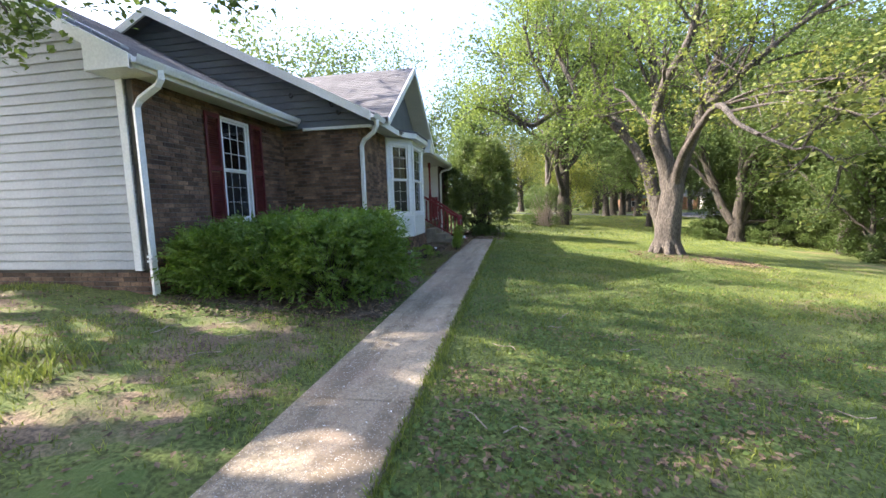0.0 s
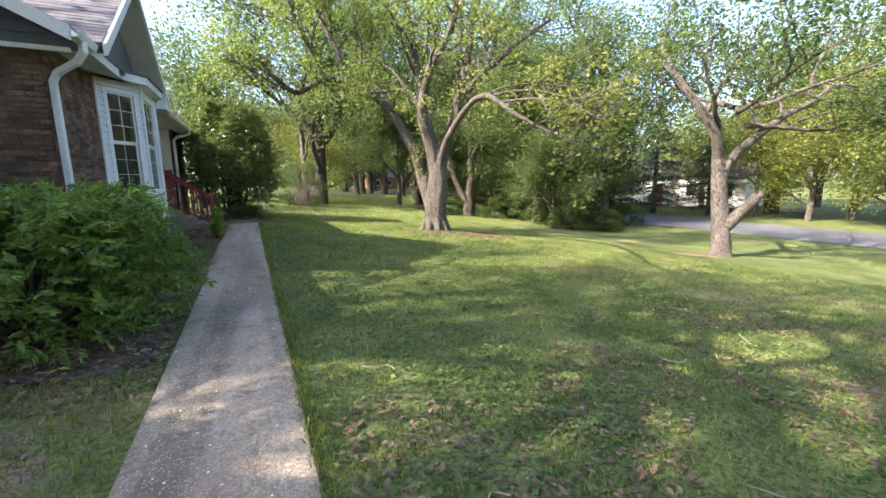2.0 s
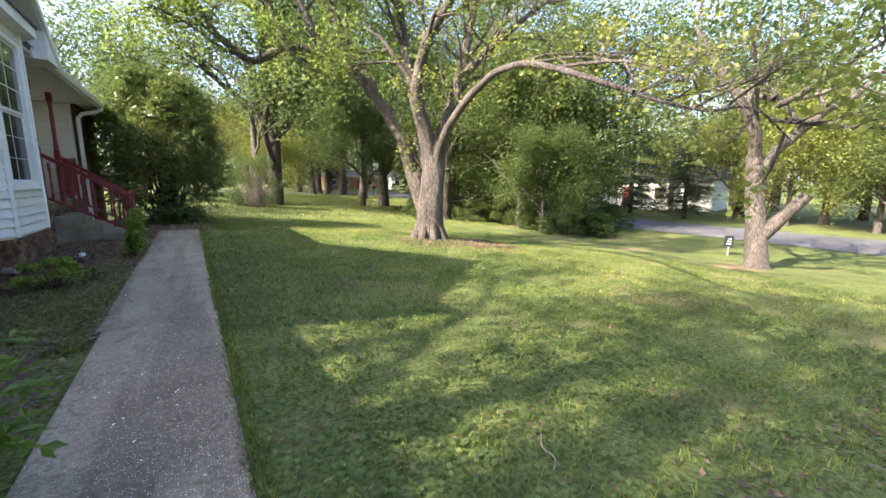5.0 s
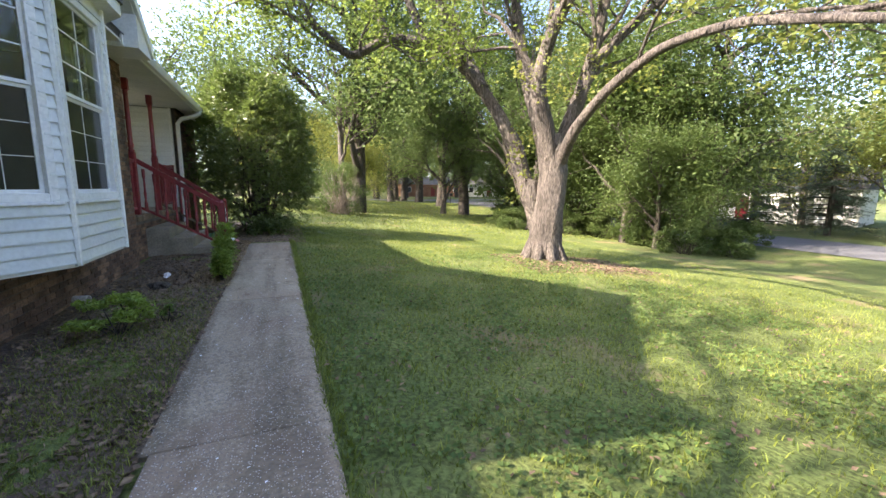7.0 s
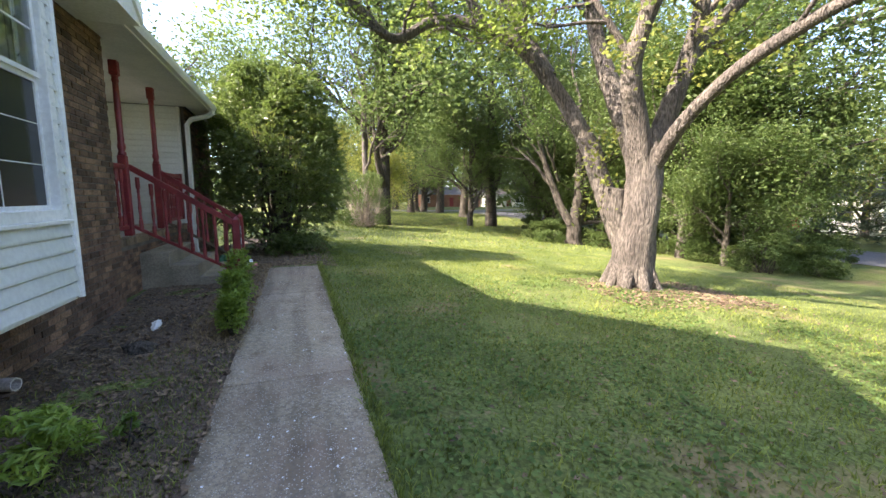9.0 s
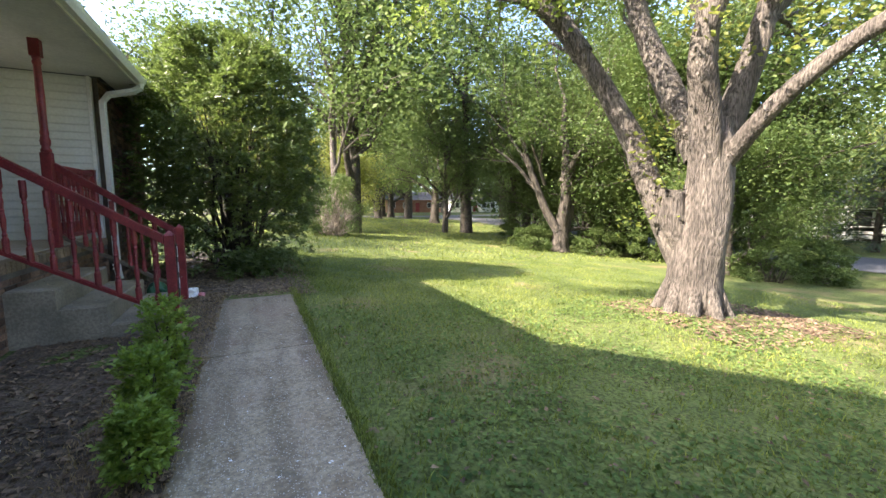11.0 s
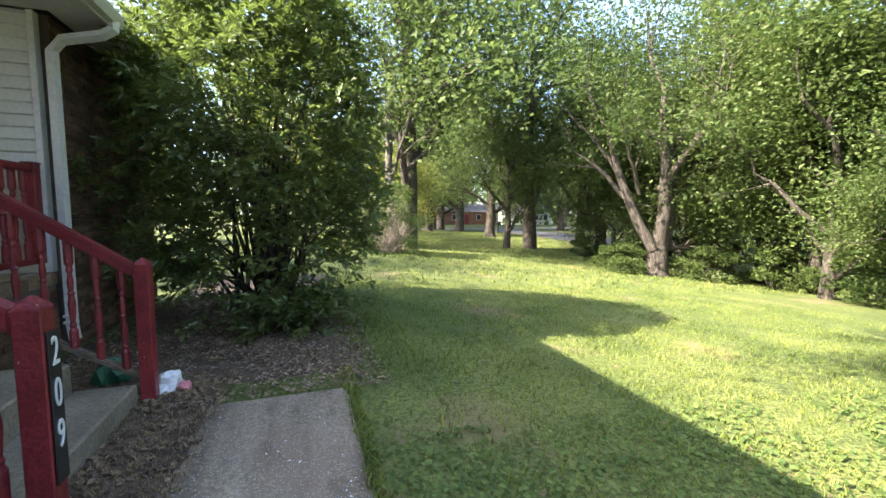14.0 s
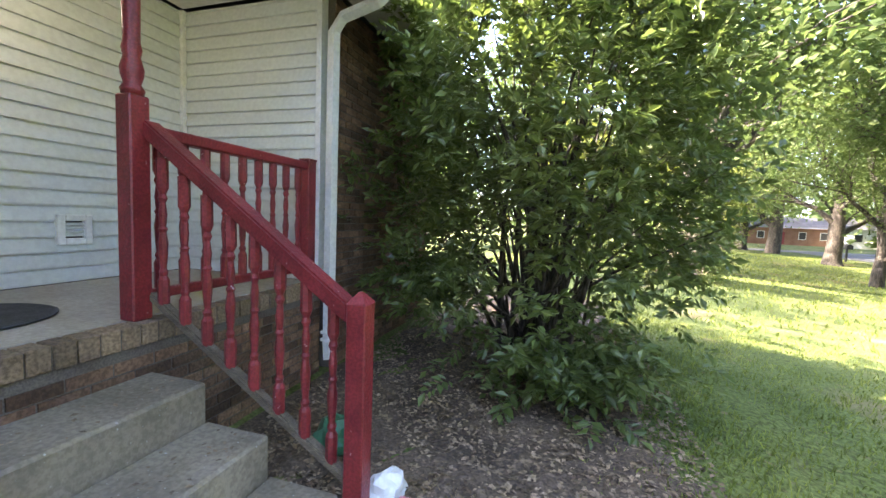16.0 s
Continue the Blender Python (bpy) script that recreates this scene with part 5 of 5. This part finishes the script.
# hedge of feathery shrubs along the wing
for i, (x, y, rx, ry, h) in enumerate(((-3.9, 5.9, 1.0, 0.8, 1.22), (-2.75, 5.75, 0.82, 0.74, 1.36), (-2.52, 6.45, 0.86, 0.80, 1.42), (-3.9, 7.1, 0.95, 0.9, 1.33), (-2.85, 7.3, 0.70, 0.60, 1.34), (-4.5, 5.5, 0.6, 0.5, 1.0))):
    leafy_shrub("hedge_shrub", (x, y, gz(x, y) - 0.02), rx, ry, h, 40 + i, M_LEAF_H, 0.082, 900, 5, 0.22, 60, "dense feathery green shrub in the hedge by the wing", "shrub", "hedge by the wing", 0.70, 0.15, 0.42, 0.75, 0.010, 0.25)
# tall evergreen by the porch
leafy_shrub("evergreen_shrub", (-1.62, 21.2, 0.0), 1.80, 1.95, 5.1, 61, M_LEAF_E, 0.105, 5200, 5, 0.20, 80, "tall dark glossy evergreen shrub beside the porch", "shrub", "", 0.66, 0.20, 0.46, 0.97, 0.032, 0.3,
            [(0.15, -1.45, 0.34), (0.6, -1.25, 0.34), (-0.85, -1.1, 0.9)])
# bush with bare twigs further on
shrub("twiggy_bush", spot(2.6, 33.0), 1.9, 1.9, 3.6, 62, M_LEAF, 0.11, 11000, 150, "loose bush with many bare brown twigs", "shrub", "", 0.05, 70, 0.45, M_TWIG, 0.7)
tree("slender_tree", spot(2.9, 34.0), rand_limbs(R, 7, 3.5, 9.0, 3.0, 0.10), 23, M_LEAF, 0.22, 24, 0.6, "slender tree rising out of the bush", M_BARK, 2, 3, 0.6, 0.2,
     [((0, 0, 0), 0.28), ((0.05, 0, 2), 0.2), ((0, 0.1, 5), 0.16), ((0.1, 0, 9), 0.08)], rough=0.08)
# small shoots in the bed
for x, y, rx, h, sd in ((-1.84, 13.45, 0.085, 0.46, 63), (-1.84, 13.72, 0.10, 0.68, 67), (-1.84, 14.25, 0.11, 0.84, 68)):
    leafy_shrub("bed_sprout", (x, y, 0.0), rx, rx * 1.2, h, sd, M_SPROUT, 0.036, 300, 5, 0.07, 12, "slim bright green boxwood sprout beside the walk", "shrub", "boxwood sprouts", 0.75, 0.05, 0.6, 2.0, 0.007, 0.0)
shrub("bed_seedling", (-2.52, 11.3, 0.02), 0.34, 0.30, 0.40, 64, M_SPROUT, 0.07, 1500, 14, "low green seedling in the soil bed", "shrub", "", 0.1, 14, 0.3)
shrub("bed_seedling", (-2.15, 11.6, 0.02), 0.10, 0.12, 0.18, 65, M_LEAF_H, 0.05, 200, 6, "tiny green seedling in the soil bed", "shrub", "", 0.1, 6, 0.4)

# trees of the far lawn, thicket and woods
t4 = tree("lawn_tree", spot(17.4, 53.0), rand_limbs(R, 6, 2.2, 6.5, 4.2, 0.22), 24, M_LEAF, 0.26, 48, 0.85, "leafy lawn tree with a forked dark trunk", M_BARK_DARK, 2, 4, 0.6, 0.12,
          [((0, 0, 0), 0.75), ((0, 0, 0.6), 0.52), ((0.1, 0, 3), 0.42), ((0.1, 0, 7), 0.2)], "trees of the far lawn", rough=0.08)
for x, y, s in ((16.5, 70.5, 1.1), (18.2, 71.5, 1.0), (14.0, 64.0, 0.95), (8.5, 82.0, 1.2), (2.0, 88.0, 1.3), (24.0, 100.0, 1.3), (32.5, 62.0, 1.0), (32.0, 9.5, 0.55), (31.0, 2.0, 0.6), (38.0, 20.0, 1.1)):
    copy_thing(t4, pose(x, y, gz(x, y) - 0.1, 0, 0, x * 37) @ Matrix.Scale(s, 4))

green = tree("woodland_tree", spot(18.6, 27.0), rand_limbs(R, 8, 1.4, 8.5, 3.6, 0.16), 25, M_LEAF, 0.18, 74, 0.75, "dense green woodland tree", M_BARK_DARK, 2, 4, 0.65, 0.1,
             [((0, 0, 0), 0.34), ((0.1, 0, 3), 0.24), ((0, 0.1, 9), 0.08)], "trees of the thicket", rough=0.08)
dark = tree("thicket_tree", spot(16.5, 23.4), rand_limbs(R, 9, 0.7, 7.0, 3.0, 0.12), 26, M_LEAF_D, 0.18, 68, 0.62, "dark leafy thicket tree branching low", M_BARK_DARK, 2, 4, 0.7, 0.05,
            [((0, 0, 0), 0.26), ((0.1, 0, 3), 0.18), ((0, 0.1, 7.5), 0.06)], "trees of the thicket", rough=0.08)
yellow = tree("young_tree", spot(33.5, 15.5), rand_limbs(R, 8, 0.8, 5.0, 2.6, 0.08), 27, M_LEAF_Y, 0.17, 44, 0.6, "yellow-green young tree across the road", M_BARK, 2, 4, 0.65, 0.12,
              [((0, 0, 0), 0.2), ((0.1, 0, 2.5), 0.13), ((0, 0.1, 5.5), 0.05)], "trees across the road", rough=0.08)


def pine(name, loc, h, seed, label):
    rng = np.random.default_rng(seed)
    r = root(name, loc, label, "tree", "pines by the road")
    out = [tube_arrays([(0, 0, -0.1), (0, 0, h * 0.5), (0, 0, h)], [0.26, 0.16, 0.03], 8)]
    pts = []
    for i in range(110):
        z = h * (0.08 + 0.9 * rng.random())
        L = (1 - z / h) * h * 0.34 + 0.3
        a = rng.uniform(0, 6.28)
        e = (math.cos(a) * L, math.sin(a) * L, z - L * 0.12)
        out.append(tube_arrays([(0, 0, z), (e[0] * .5, e[1] * .5, z + 0.02), e], [0.045, 0.03, 0.01], 4))
        for k in np.linspace(0.25, 1, 7):
            pts.append((e[0] * k, e[1] * k, z - L * 0.12 * k))
    v, f = merge(out)
    link("trunk", mesh_of("trunk", v, f, M_BARK_DARK, True), r)
    v, f = leaf_arrays(crown_from(pts, 11, 0.20, rng, 0.6), 0.32, rng, 0.6, 0.16)
    link("crown", mesh_of("crown", v, f, M_PINE), r)
    return r


pn = pine("pine_tree", spot(31.0, 25.5), 9.5, 70, "dark blue-green pine with drooping boughs")
for x, y, s in ((31.5, 30.5, 1.1), (33.0, 22.0, 0.8), (34.0, 35.0, 1.2), (32.0, 39.5, 1.0)):
    copy_thing(pn, pose(x, y, gz(x, y) - 0.05, 0, 0, x * 50 + y) @ Matrix.Scale(s, 4))
for x, y, s in ((15.6, 20.6, 0.55), (18.0, 24.6, 0.9), (19.6, 21.6, 0.9), (17.2, 29.8, 0.85), (19.8, 32.0, 1.0), (20.2, 27.0, 1.05), (17.0, 34.5, 0.7), (20.6, 36.5, 0.8), (-9.5, 38.0, 0.9)):
    copy_thing(dark, pose(x, y, gz(x, y) - 0.05, 0, 0, x * 61 + y * 7) @ Matrix.Scale(s, 4))
for x, y, s in ((20.5, 22.0, 1.25), (21.0, 30.5, 1.3), (18.5, 37.5, 1.2), (21.0, 43.0, 1.2), (12.5, 40.0, 0.8), (4.4, 36.5, 1.7), (15.0, 41.0, 1.6)):
    copy_thing(green, pose(x, y, gz(x, y) - 0.05, 0, 0, x * 47 + y * 3) @ Matrix.Scale(s, 4))
far_tree = tree("woodland_tree", spot(44.0, 14.0), rand_limbs(R, 8, 1.4, 8.5, 3.6, 0.16), 29, M_LEAF, 0.26, 34, 0.80, "dense green woodland tree", M_BARK_DARK, 2, 4, 0.65, 0.1,
                [((0, 0, 0), 0.34), ((0.1, 0, 3), 0.24), ((0, 0.1, 9), 0.08)], "trees of the thicket", rough=0.08)
# second to seventh are unseen, added behind the walker to block skylight
for x, y, s in ((19.0, 66.0, 1.9), (-14.0, -15.0, 1.4), (-5.0, -17.0, 1.4), (4.0, -16.0, 1.4), (13.0, -14.0, 1.3), (21.0, -11.0, 1.2), (-20.0, -7.0, 1.4), (16.0, 82.0, 1.9), (23.5, 88.0, 1.8), (33.0, 48.0, 1.3), (38.0, 55.0, 1.4), (40.0, 66.0, 1.4), (-3.5, 56.0, 1.4), (-12.0, 48.0, 1.3), (9.0, 96.0, 1.5), (-6.0, 70.0, 1.5), (36.0, 90.0, 1.5), (46.0, 80.0, 1.5), (24.0, 118.0, 1.6), (52.0, 62.0, 1.6), (47.0, 3.0, 1.4), (45.0, -8.0, 1.4), (50.0, 22.0, 1.5), (52.0, -16.0, 1.5), (-14.0, 27.5, 1.1)):
    copy_thing(far_tree, pose(x, y, gz(x, y) - 0.05, 0, 0, x * 47 + y * 3) @ Matrix.Scale(s, 4))
for x, y, s in ((33.0, 11.0, 1.0), (35.0, 19.5, 1.1), (36.5, 6.5, 1.2), (37.0, 14.5, 1.3), (33.5, 3.5, 0.8), (6.5, 47.0, 1.0), (-0.5, 39.0, 1.0), (40.0, 27.0, 1.4), (38.0, -2.0, 1.2), (35.0, 43.0, 1.0)):
    copy_thing(yellow, pose(x, y, gz(x, y) - 0.05, 0, 0, x * 53 + y * 5) @ Matrix.Scale(s, 4))

# low growth along the edge of the thicket
low = shrub("undergrowth_bush", spot(12.9, 29.4), 1.3, 1.1, 1.5, 66, M_LEAF_D, 0.11, 6000, 20, "low tangled green bush at the edge of the thicket", "shrub", "undergrowth", 0.02, 30, 0.5)
for x, y, s in ((15.8, 27.4, 1.1), (17.4, 25.6, 1.2), (14.6, 31.2, 1.0), (17.0, 22.2, 1.2), (15.6, 19.0, 1.1), (17.8, 18.6, 0.9), (19.0, 29.6, 1.3), (20.8, 25.4, 1.3), (21.3, 20.2, 1.0), (21.5, 33.5, 1.2), (18.5, 34.0, 1.2), (16.5, 36.5, 1.0)):
    copy_thing(low, pose(x, y, gz(x, y) - 0.03, 0, 0, x * 71 + y * 9) @ Matrix.Scale(s, 4))

# far woods that close the horizon
def far_woods():
    rng = np.random.default_rng(77)
    cs = []
    for i in range(420):
        a = rng.uniform(-0.75, 2.3)
        d = rng.uniform(95, 150)
        h = rng.uniform(8, 15)
        cx, cy = d * math.cos(a), d * math.sin(a) + 10
        k = rng.normal(size=(80, 3))
        k /= np.linalg.norm(k, axis=1, keepdims=True)
        cs.append(np.array([cx, cy, h * 0.52 - 1]) + k * np.array([4.2, 4.2, h * 0.52]) * rng.uniform(0.6, 1.1, (80, 1)))
    v, f = leaf_arrays(np.concatenate(cs), 1.6, rng, 0.6, 0.7)
    tagged(link("far_woods", mesh_of("far_woods", v, f, M_LEAF)), "distant line of green woods", "woods", kind="stuff")


far_woods()

# shade trees behind the walker, whose leaves hang over the wing roof
shade = tree("shade_tree", spot(-9.5, 1.5), rand_limbs(R, 11, 3.5, 9.0, 4.8, 0.2), 28, M_LEAF_D, 0.17, 40, 0.32, "tall shade tree beside the wing", M_BARK, 2, 3, 0.65, 0.1,
             [((0, 0, 0), 0.5), ((0.1, 0, 4), 0.36), ((0, 0.1, 9), 0.14)], "shade trees", rough=0.08)
for x, y, s in ((-10.0, -6.0, 1.1), (-15.2, 5.0, 1.30), (1.5, -6.0, 1.0)):
    copy_thing(shade, pose(x, y, gz(x, y) - 0.1, 0, 0, x * 31) @ Matrix.Scale(s, 4))

# boughs of the shade tree that hang over the wing
bough_ends = [(3.89, 2.50, 3.86), (3.91, 2.70, 3.79), (4.03, 2.30, 3.37), (4.15, 2.70, 3.99), (3.97, 2.50, 3.61), (4.54, 3.10, 4.16), (5.03, 3.10, 4.17), (5.85, 3.70, 4.35), (5.91, 3.70, 4.24)]
rb = np.random.default_rng(91)
zf = shade.location.z
tubes = [tube_arrays(smooth_path([(0, 0, 6.5), (e[0] * 0.5, e[1] * 0.4, 7.2), (e[0] * 0.92, e[1] * 0.9, e[2] - zf + 0.8), (e[0], e[1], e[2] - zf)], 4), list(np.linspace(0.06, 0.006, 13)), 5) for e in bough_ends]
v, f = merge(tubes)
link("hanging_bough", mesh_of("hanging_bough", v, f, M_BARK_DARK, True), shade)
v, f = leaf_arrays(crown_from([(e[0], e[1], e[2] - zf) for e in bough_ends], 60, 0.15, rb), 0.10, rb, 0.5, 0.7)
link("hanging_leaves", mesh_of("hanging_leaves", v, f, M_LEAF_D), shade)

# ---- street side ----
mb = root("mailbox", spot(20.6, 57.5, 0.0), "black mailbox on a post by the road", "mailbox")
part("post", box(-0.06, -0.06, -0.1, 0.06, 0.06, 1.05, 0.01), M_BLACK, mb)
part("box_body", prism([(-0.22, 1.05), (0.22, 1.05), (0.22, 1.30), (0.15, 1.42), (0, 1.47), (-0.15, 1.42), (-0.22, 1.30)], "y", -0.35, 0.35), M_BLACK, mb)
ys_ = root("yard_sign", spot(17.6, 12.1, 0.0), "small dark yard sign on a white stake", "sign")
part("stake", box(-0.015, -0.015, -0.1, 0.015, 0.015, 0.5), M_WHITE, ys_)
part("panel", box(-0.02, -0.16, 0.35, 0.02, 0.16, 0.8, 0.004), M_BLACK, ys_)
for k in range(3):
    part("lettering_bar", box(-0.026, -0.10, 0.45 + 0.1 * k, -0.0205, 0.08 - 0.03 * k, 0.49 + 0.1 * k), M_WHITE, ys_)


def simple_house(name, loc, w, d, h, wall, label, rz):
    """A distant house: walls, gable roof, windows and a door."""
    r = root(name, loc, label, "house", rz=rz)
    part("wall", box(-w / 2, -d / 2, -0.6, w / 2, d / 2, h), wall, r)
    rf = prism([(-d / 2 - 0.4, h - 0.02), (d / 2 + 0.4, h - 0.02), (0, h + d * 0.24)], "x", -w / 2 - 0.3, w / 2 + 0.3)
    part("roof", rf, M_SHINGLE, r)
    for i, x in enumerate(np.linspace(-w / 2 + 1.5, w / 2 - 1.5, 5)):
        if i == 2:
            part("door", box(x - 0.5, -d / 2 - 0.03, 0.05, x + 0.5, -d / 2 + 0.02, 2.1), M_RED, r)
            continue
        wd = part("window", box(x - 0.55, -d / 2 - 0.04, 0.9, x + 0.55, -d / 2 + 0.02, 2.2), M_TRIM, r)
        part("pane", box(x - 0.47, -d / 2 - 0.05, 0.98, x + 0.47, -d / 2 - 0.041, 2.12), M_BLACK, wd)


simple_house("white_house", spot(44.0, 33.0, 0.1), 16, 8, 2.9, M_TRIM, "white house across the road behind trees", -75)
simple_house("brick_house", spot(34.0, 104.0, 0.1), 15, 8, 2.8, M_LIME, "low brick house with grey roof in the distance", 0)
simple_house("pale_house", spot(48.0, 100.0, 0.1), 12, 8, 2.9, M_TRIM, "pale house in the distance across the street", -10)

# ---- grass, litter ----
def blades(name, n, region, h, w, material, label, seed, keep=None, clump=0.0):
    rng = np.random.default_rng(seed)
    x = rng.uniform(region[0], region[1], n)
    y = rng.uniform(region[2], region[3], n)
    ok = keep(x, y, rng) if keep else np.ones(n, bool)
    x, y = x[ok], y[ok]
    n = len(x)
    z = ground_z(x, y) - 0.005
    a = rng.uniform(0, 2 * np.pi, n)
    hh = h * rng.uniform(0.5, 1.4, n)
    ln = rng.normal(0, 0.5, (n, 2)) * hh[:, None]
    b = np.stack([x, y, z], 1)
    s = np.stack([np.cos(a), np.sin(a), np.zeros(n)], 1) * (w * rng.uniform(0.6, 1.4, n) / 2)[:, None]
    m = b + np.stack([ln[:, 0] * 0.35, ln[:, 1] * 0.35, hh * 0.6], 1)
    t = b + np.stack([ln[:, 0], ln[:, 1], hh], 1)
    v = np.stack([b - s, b + s, m + s * 0.8, t, m - s * 0.8], 1).reshape(-1, 3)
    i = np.arange(n)[:, None] * 5
    f = np.concatenate([i + np.array([[0, 1, 2]]), i + np.array([[0, 2, 4]]), i + np.array([[4, 2, 3]])], 1).reshape(-1, 3)
    return tagged(link(name, mesh_of(name, v, f, material)), label, "grass", kind="stuff")


def lawn(x, y, rng):
    """Where grass stands: right of the walk, thinner far off and on worn patches."""
    d = np.hypot(x + 1, np.clip(y - 16, 0, 99)) 
    p = np.clip(1.25 - x / 13, 0.12, 1) * np.where((x > 4.3) & (x < 8.0) & (y > 14) & (y < 16.5), 0.25, 1)
    worn = np.array([noise.noise((a * 0.55, b * 0.55, 2.0)) for a, b in zip(x, y)])
    p = p * np.where(worn > 0.28, 0.35, 1)
    return rng.random(len(x)) < p


def left_lawn(x, y, rng):
    worn = np.array([noise.noise((a * 0.8, b * 0.8, 5.0)) for a, b in zip(x, y)])
    return (worn < 0.12) | (rng.random(len(x)) < 0.15)


blades("lawn_grass", 190000, (-0.73, 12, 0.4, 24), 0.05, 0.009, M_GRASS, "short green lawn grass beside the walk", 1, lawn)
blades("edge_grass", 5500, (-0.775, -0.66, 0.4, 18.2), 0.06, 0.008, M_GRASS, "grass leaning over the edge of the walk", 7)
blades("side_grass", 26000, (-7.5, -1.72, -0.5, 4.9), 0.06, 0.007, M_GRASS, "patchy grass between the walk and the wing", 2, left_lawn)
blades("bed_grass", 30000, (-3.2, -1.76, 8.6, 13.2), 0.05, 0.006, M_GRASS, "thin grass in the soil bed", 3, lambda x, y, rng: rng.random(len(x)) < np.clip((13.4 - y) / 4, 0, 1) * np.clip((x + 3.3), 0, 1))
blades("bed_straw", 5000, (-3.2, -1.76, 9.2, 14.5), 0.035, 0.006, M_DRY, "dry straw lying in the soil bed", 8)
blades("dry_grass", 9000, (-2.3, -1.70, 13.0, 18.4), 0.04, 0.006, M_DRY, "dry straw-coloured grass along the walk", 4)
blades("bed_edge_grass", 5200, (-1.3, 0.15, 18.0, 25.5), 0.05, 0.008, M_GRASS, "thin grass creeping into the mulched bed", 9, lambda x, y, rng: rng.random(len(x)) < np.clip((x + 1.3) / 1.3, 0, 1))
blades("far_grass", 30000, (-4, 22, 24, 62), 0.09, 0.03, M_GRASS, "green grass of the far lawn", 5, lambda x, y, rng: x < 21.5)
blades("corner_tuft", 350, (-4.7, -3.6, 1.9, 3.0), 0.20, 0.012, M_GRASS, "taller grass tuft by the wing lawn", 6)


def scatter_leaves(name, n, region, size, material, label, seed, keep=None, lift=0.025, flat=0.25, narrow=0.6):
    rng = np.random.default_rng(seed)
    x, y = rng.uniform(region[0], region[1], n), rng.uniform(region[2], region[3], n)
    if keep:
        k = keep(x, y)
        x, y = x[k], y[k]
    c = np.stack([x, y, ground_z(x, y) + lift], 1)
    v, f = leaf_arrays(c, size, rng, flat, narrow, 0.3, 0.0)
    return tagged(link(name, mesh_of(name, v, f, material)), label, "leaf litter", kind="stuff")


scatter_leaves("leaf_litter", 5000, (-5.0, -1.72, 4.4, 9.4), 0.06, M_LITTER, "fallen brown leaves under the hedge", 11)
scatter_leaves("bed_litter", 7000, (-3.3, -1.72, 9.2, 18.6), 0.05, M_LITTER, "fallen brown leaves in the bed", 12)
scatter_leaves("shrub_litter", 13000, (-3.3, -0.35, 17.8, 22.5), 0.042, M_PALE_LITTER, "fallen brown leaves under the evergreen", 13)
scatter_leaves("lawn_litter", 3800, (-0.7, 8, 0.5, 16), 0.05, M_LITTER, "scattered brown leaves on the lawn", 14)
scatter_leaves("walk_litter", 260, (-1.68, -0.77, 0.5, 17.6), 0.022, M_WHITE, "small pale petals on the concrete walk", 15, None, 0.018, 0.1)
scatter_leaves("clover", 42000, (-0.70, 6.5, 0.6, 17), 0.042, M_CLOVER, "low clover leaves in the lawn", 16, lambda x, y: np.array([noise.noise((a * 0.7, b * 0.7, 9.0)) for a, b in zip(x, y)]) > -0.1, 0.03, 0.3, 0.9)
scatter_leaves("worn_litter", 9000, (-0.6, 6.5, 0.3, 5.2), 0.055, M_LITTER, "dry leaves and straw on the worn lawn", 19, lambda x, y: np.array([noise.noise((a * 0.8, b * 0.8, 3.0)) for a, b in zip(x, y)]) > -0.08)
rt = random.Random(8)
for k in range(16):
    x, y = (rt.uniform(-0.4, 4.5), rt.uniform(1.6, 6.0)) if k < 11 else (rt.uniform(-4, -2), rt.uniform(2.0, 4.6))
    a, L = rt.uniform(0, 6.3), rt.uniform(0.12, 0.38)
    pts = [(L * s, 0.05 * math.sin(s * 5 + k), 0.012 + 0.008 * (i % 2)) for i, s in enumerate((-0.5, -0.2, 0.1, 0.5))]
    v, f = tube_arrays(smooth_path(pts, 3), [0.006] * 9 + [0.003], 5)
    tw = link("fallen_twig", mesh_of("fallen_twig", v, f, M_TWIG, True))
    tw.matrix_basis = pose(x, y, gz(x, y) + 0.015, 0, 0, math.degrees(a))
    tagged(tw, "thin pale fallen twig on the grass", "twig", "twigs on the lawn")
scatter_leaves("side_litter", 2500, (-7, -1.75, 0.2, 4.6), 0.05, M_LITTER, "dead leaves on the patchy grass", 17)
scatter_leaves("maple_litter", 3000, (4.2, 8.2, 13.8, 16.6), 0.07, M_LITTER, "dry litter at the foot of the maple", 18)

# crumbs of leaf and bark on the steps
rs_ = np.random.default_rng(31)
crumbs = []
for xa, xb, z in ((-3.46, -3.12, 0.58), (-3.07, -2.72, 0.37), (-2.67, -2.32, 0.16)):
    n = 60
    crumbs.append(np.stack([rs_.uniform(xa, xb, n), rs_.uniform(16.6, 17.98, n), np.full(n, z + 0.006)], 1))
v, f = leaf_arrays(np.concatenate(crumbs), 0.028, rs_, 0.12, 0.6, 0.2, 0.0)
tagged(link("step_litter", mesh_of("step_litter", v, f, M_PALE_LITTER)), "crumbs of dry leaf on the concrete steps", "leaf litter", kind="stuff")
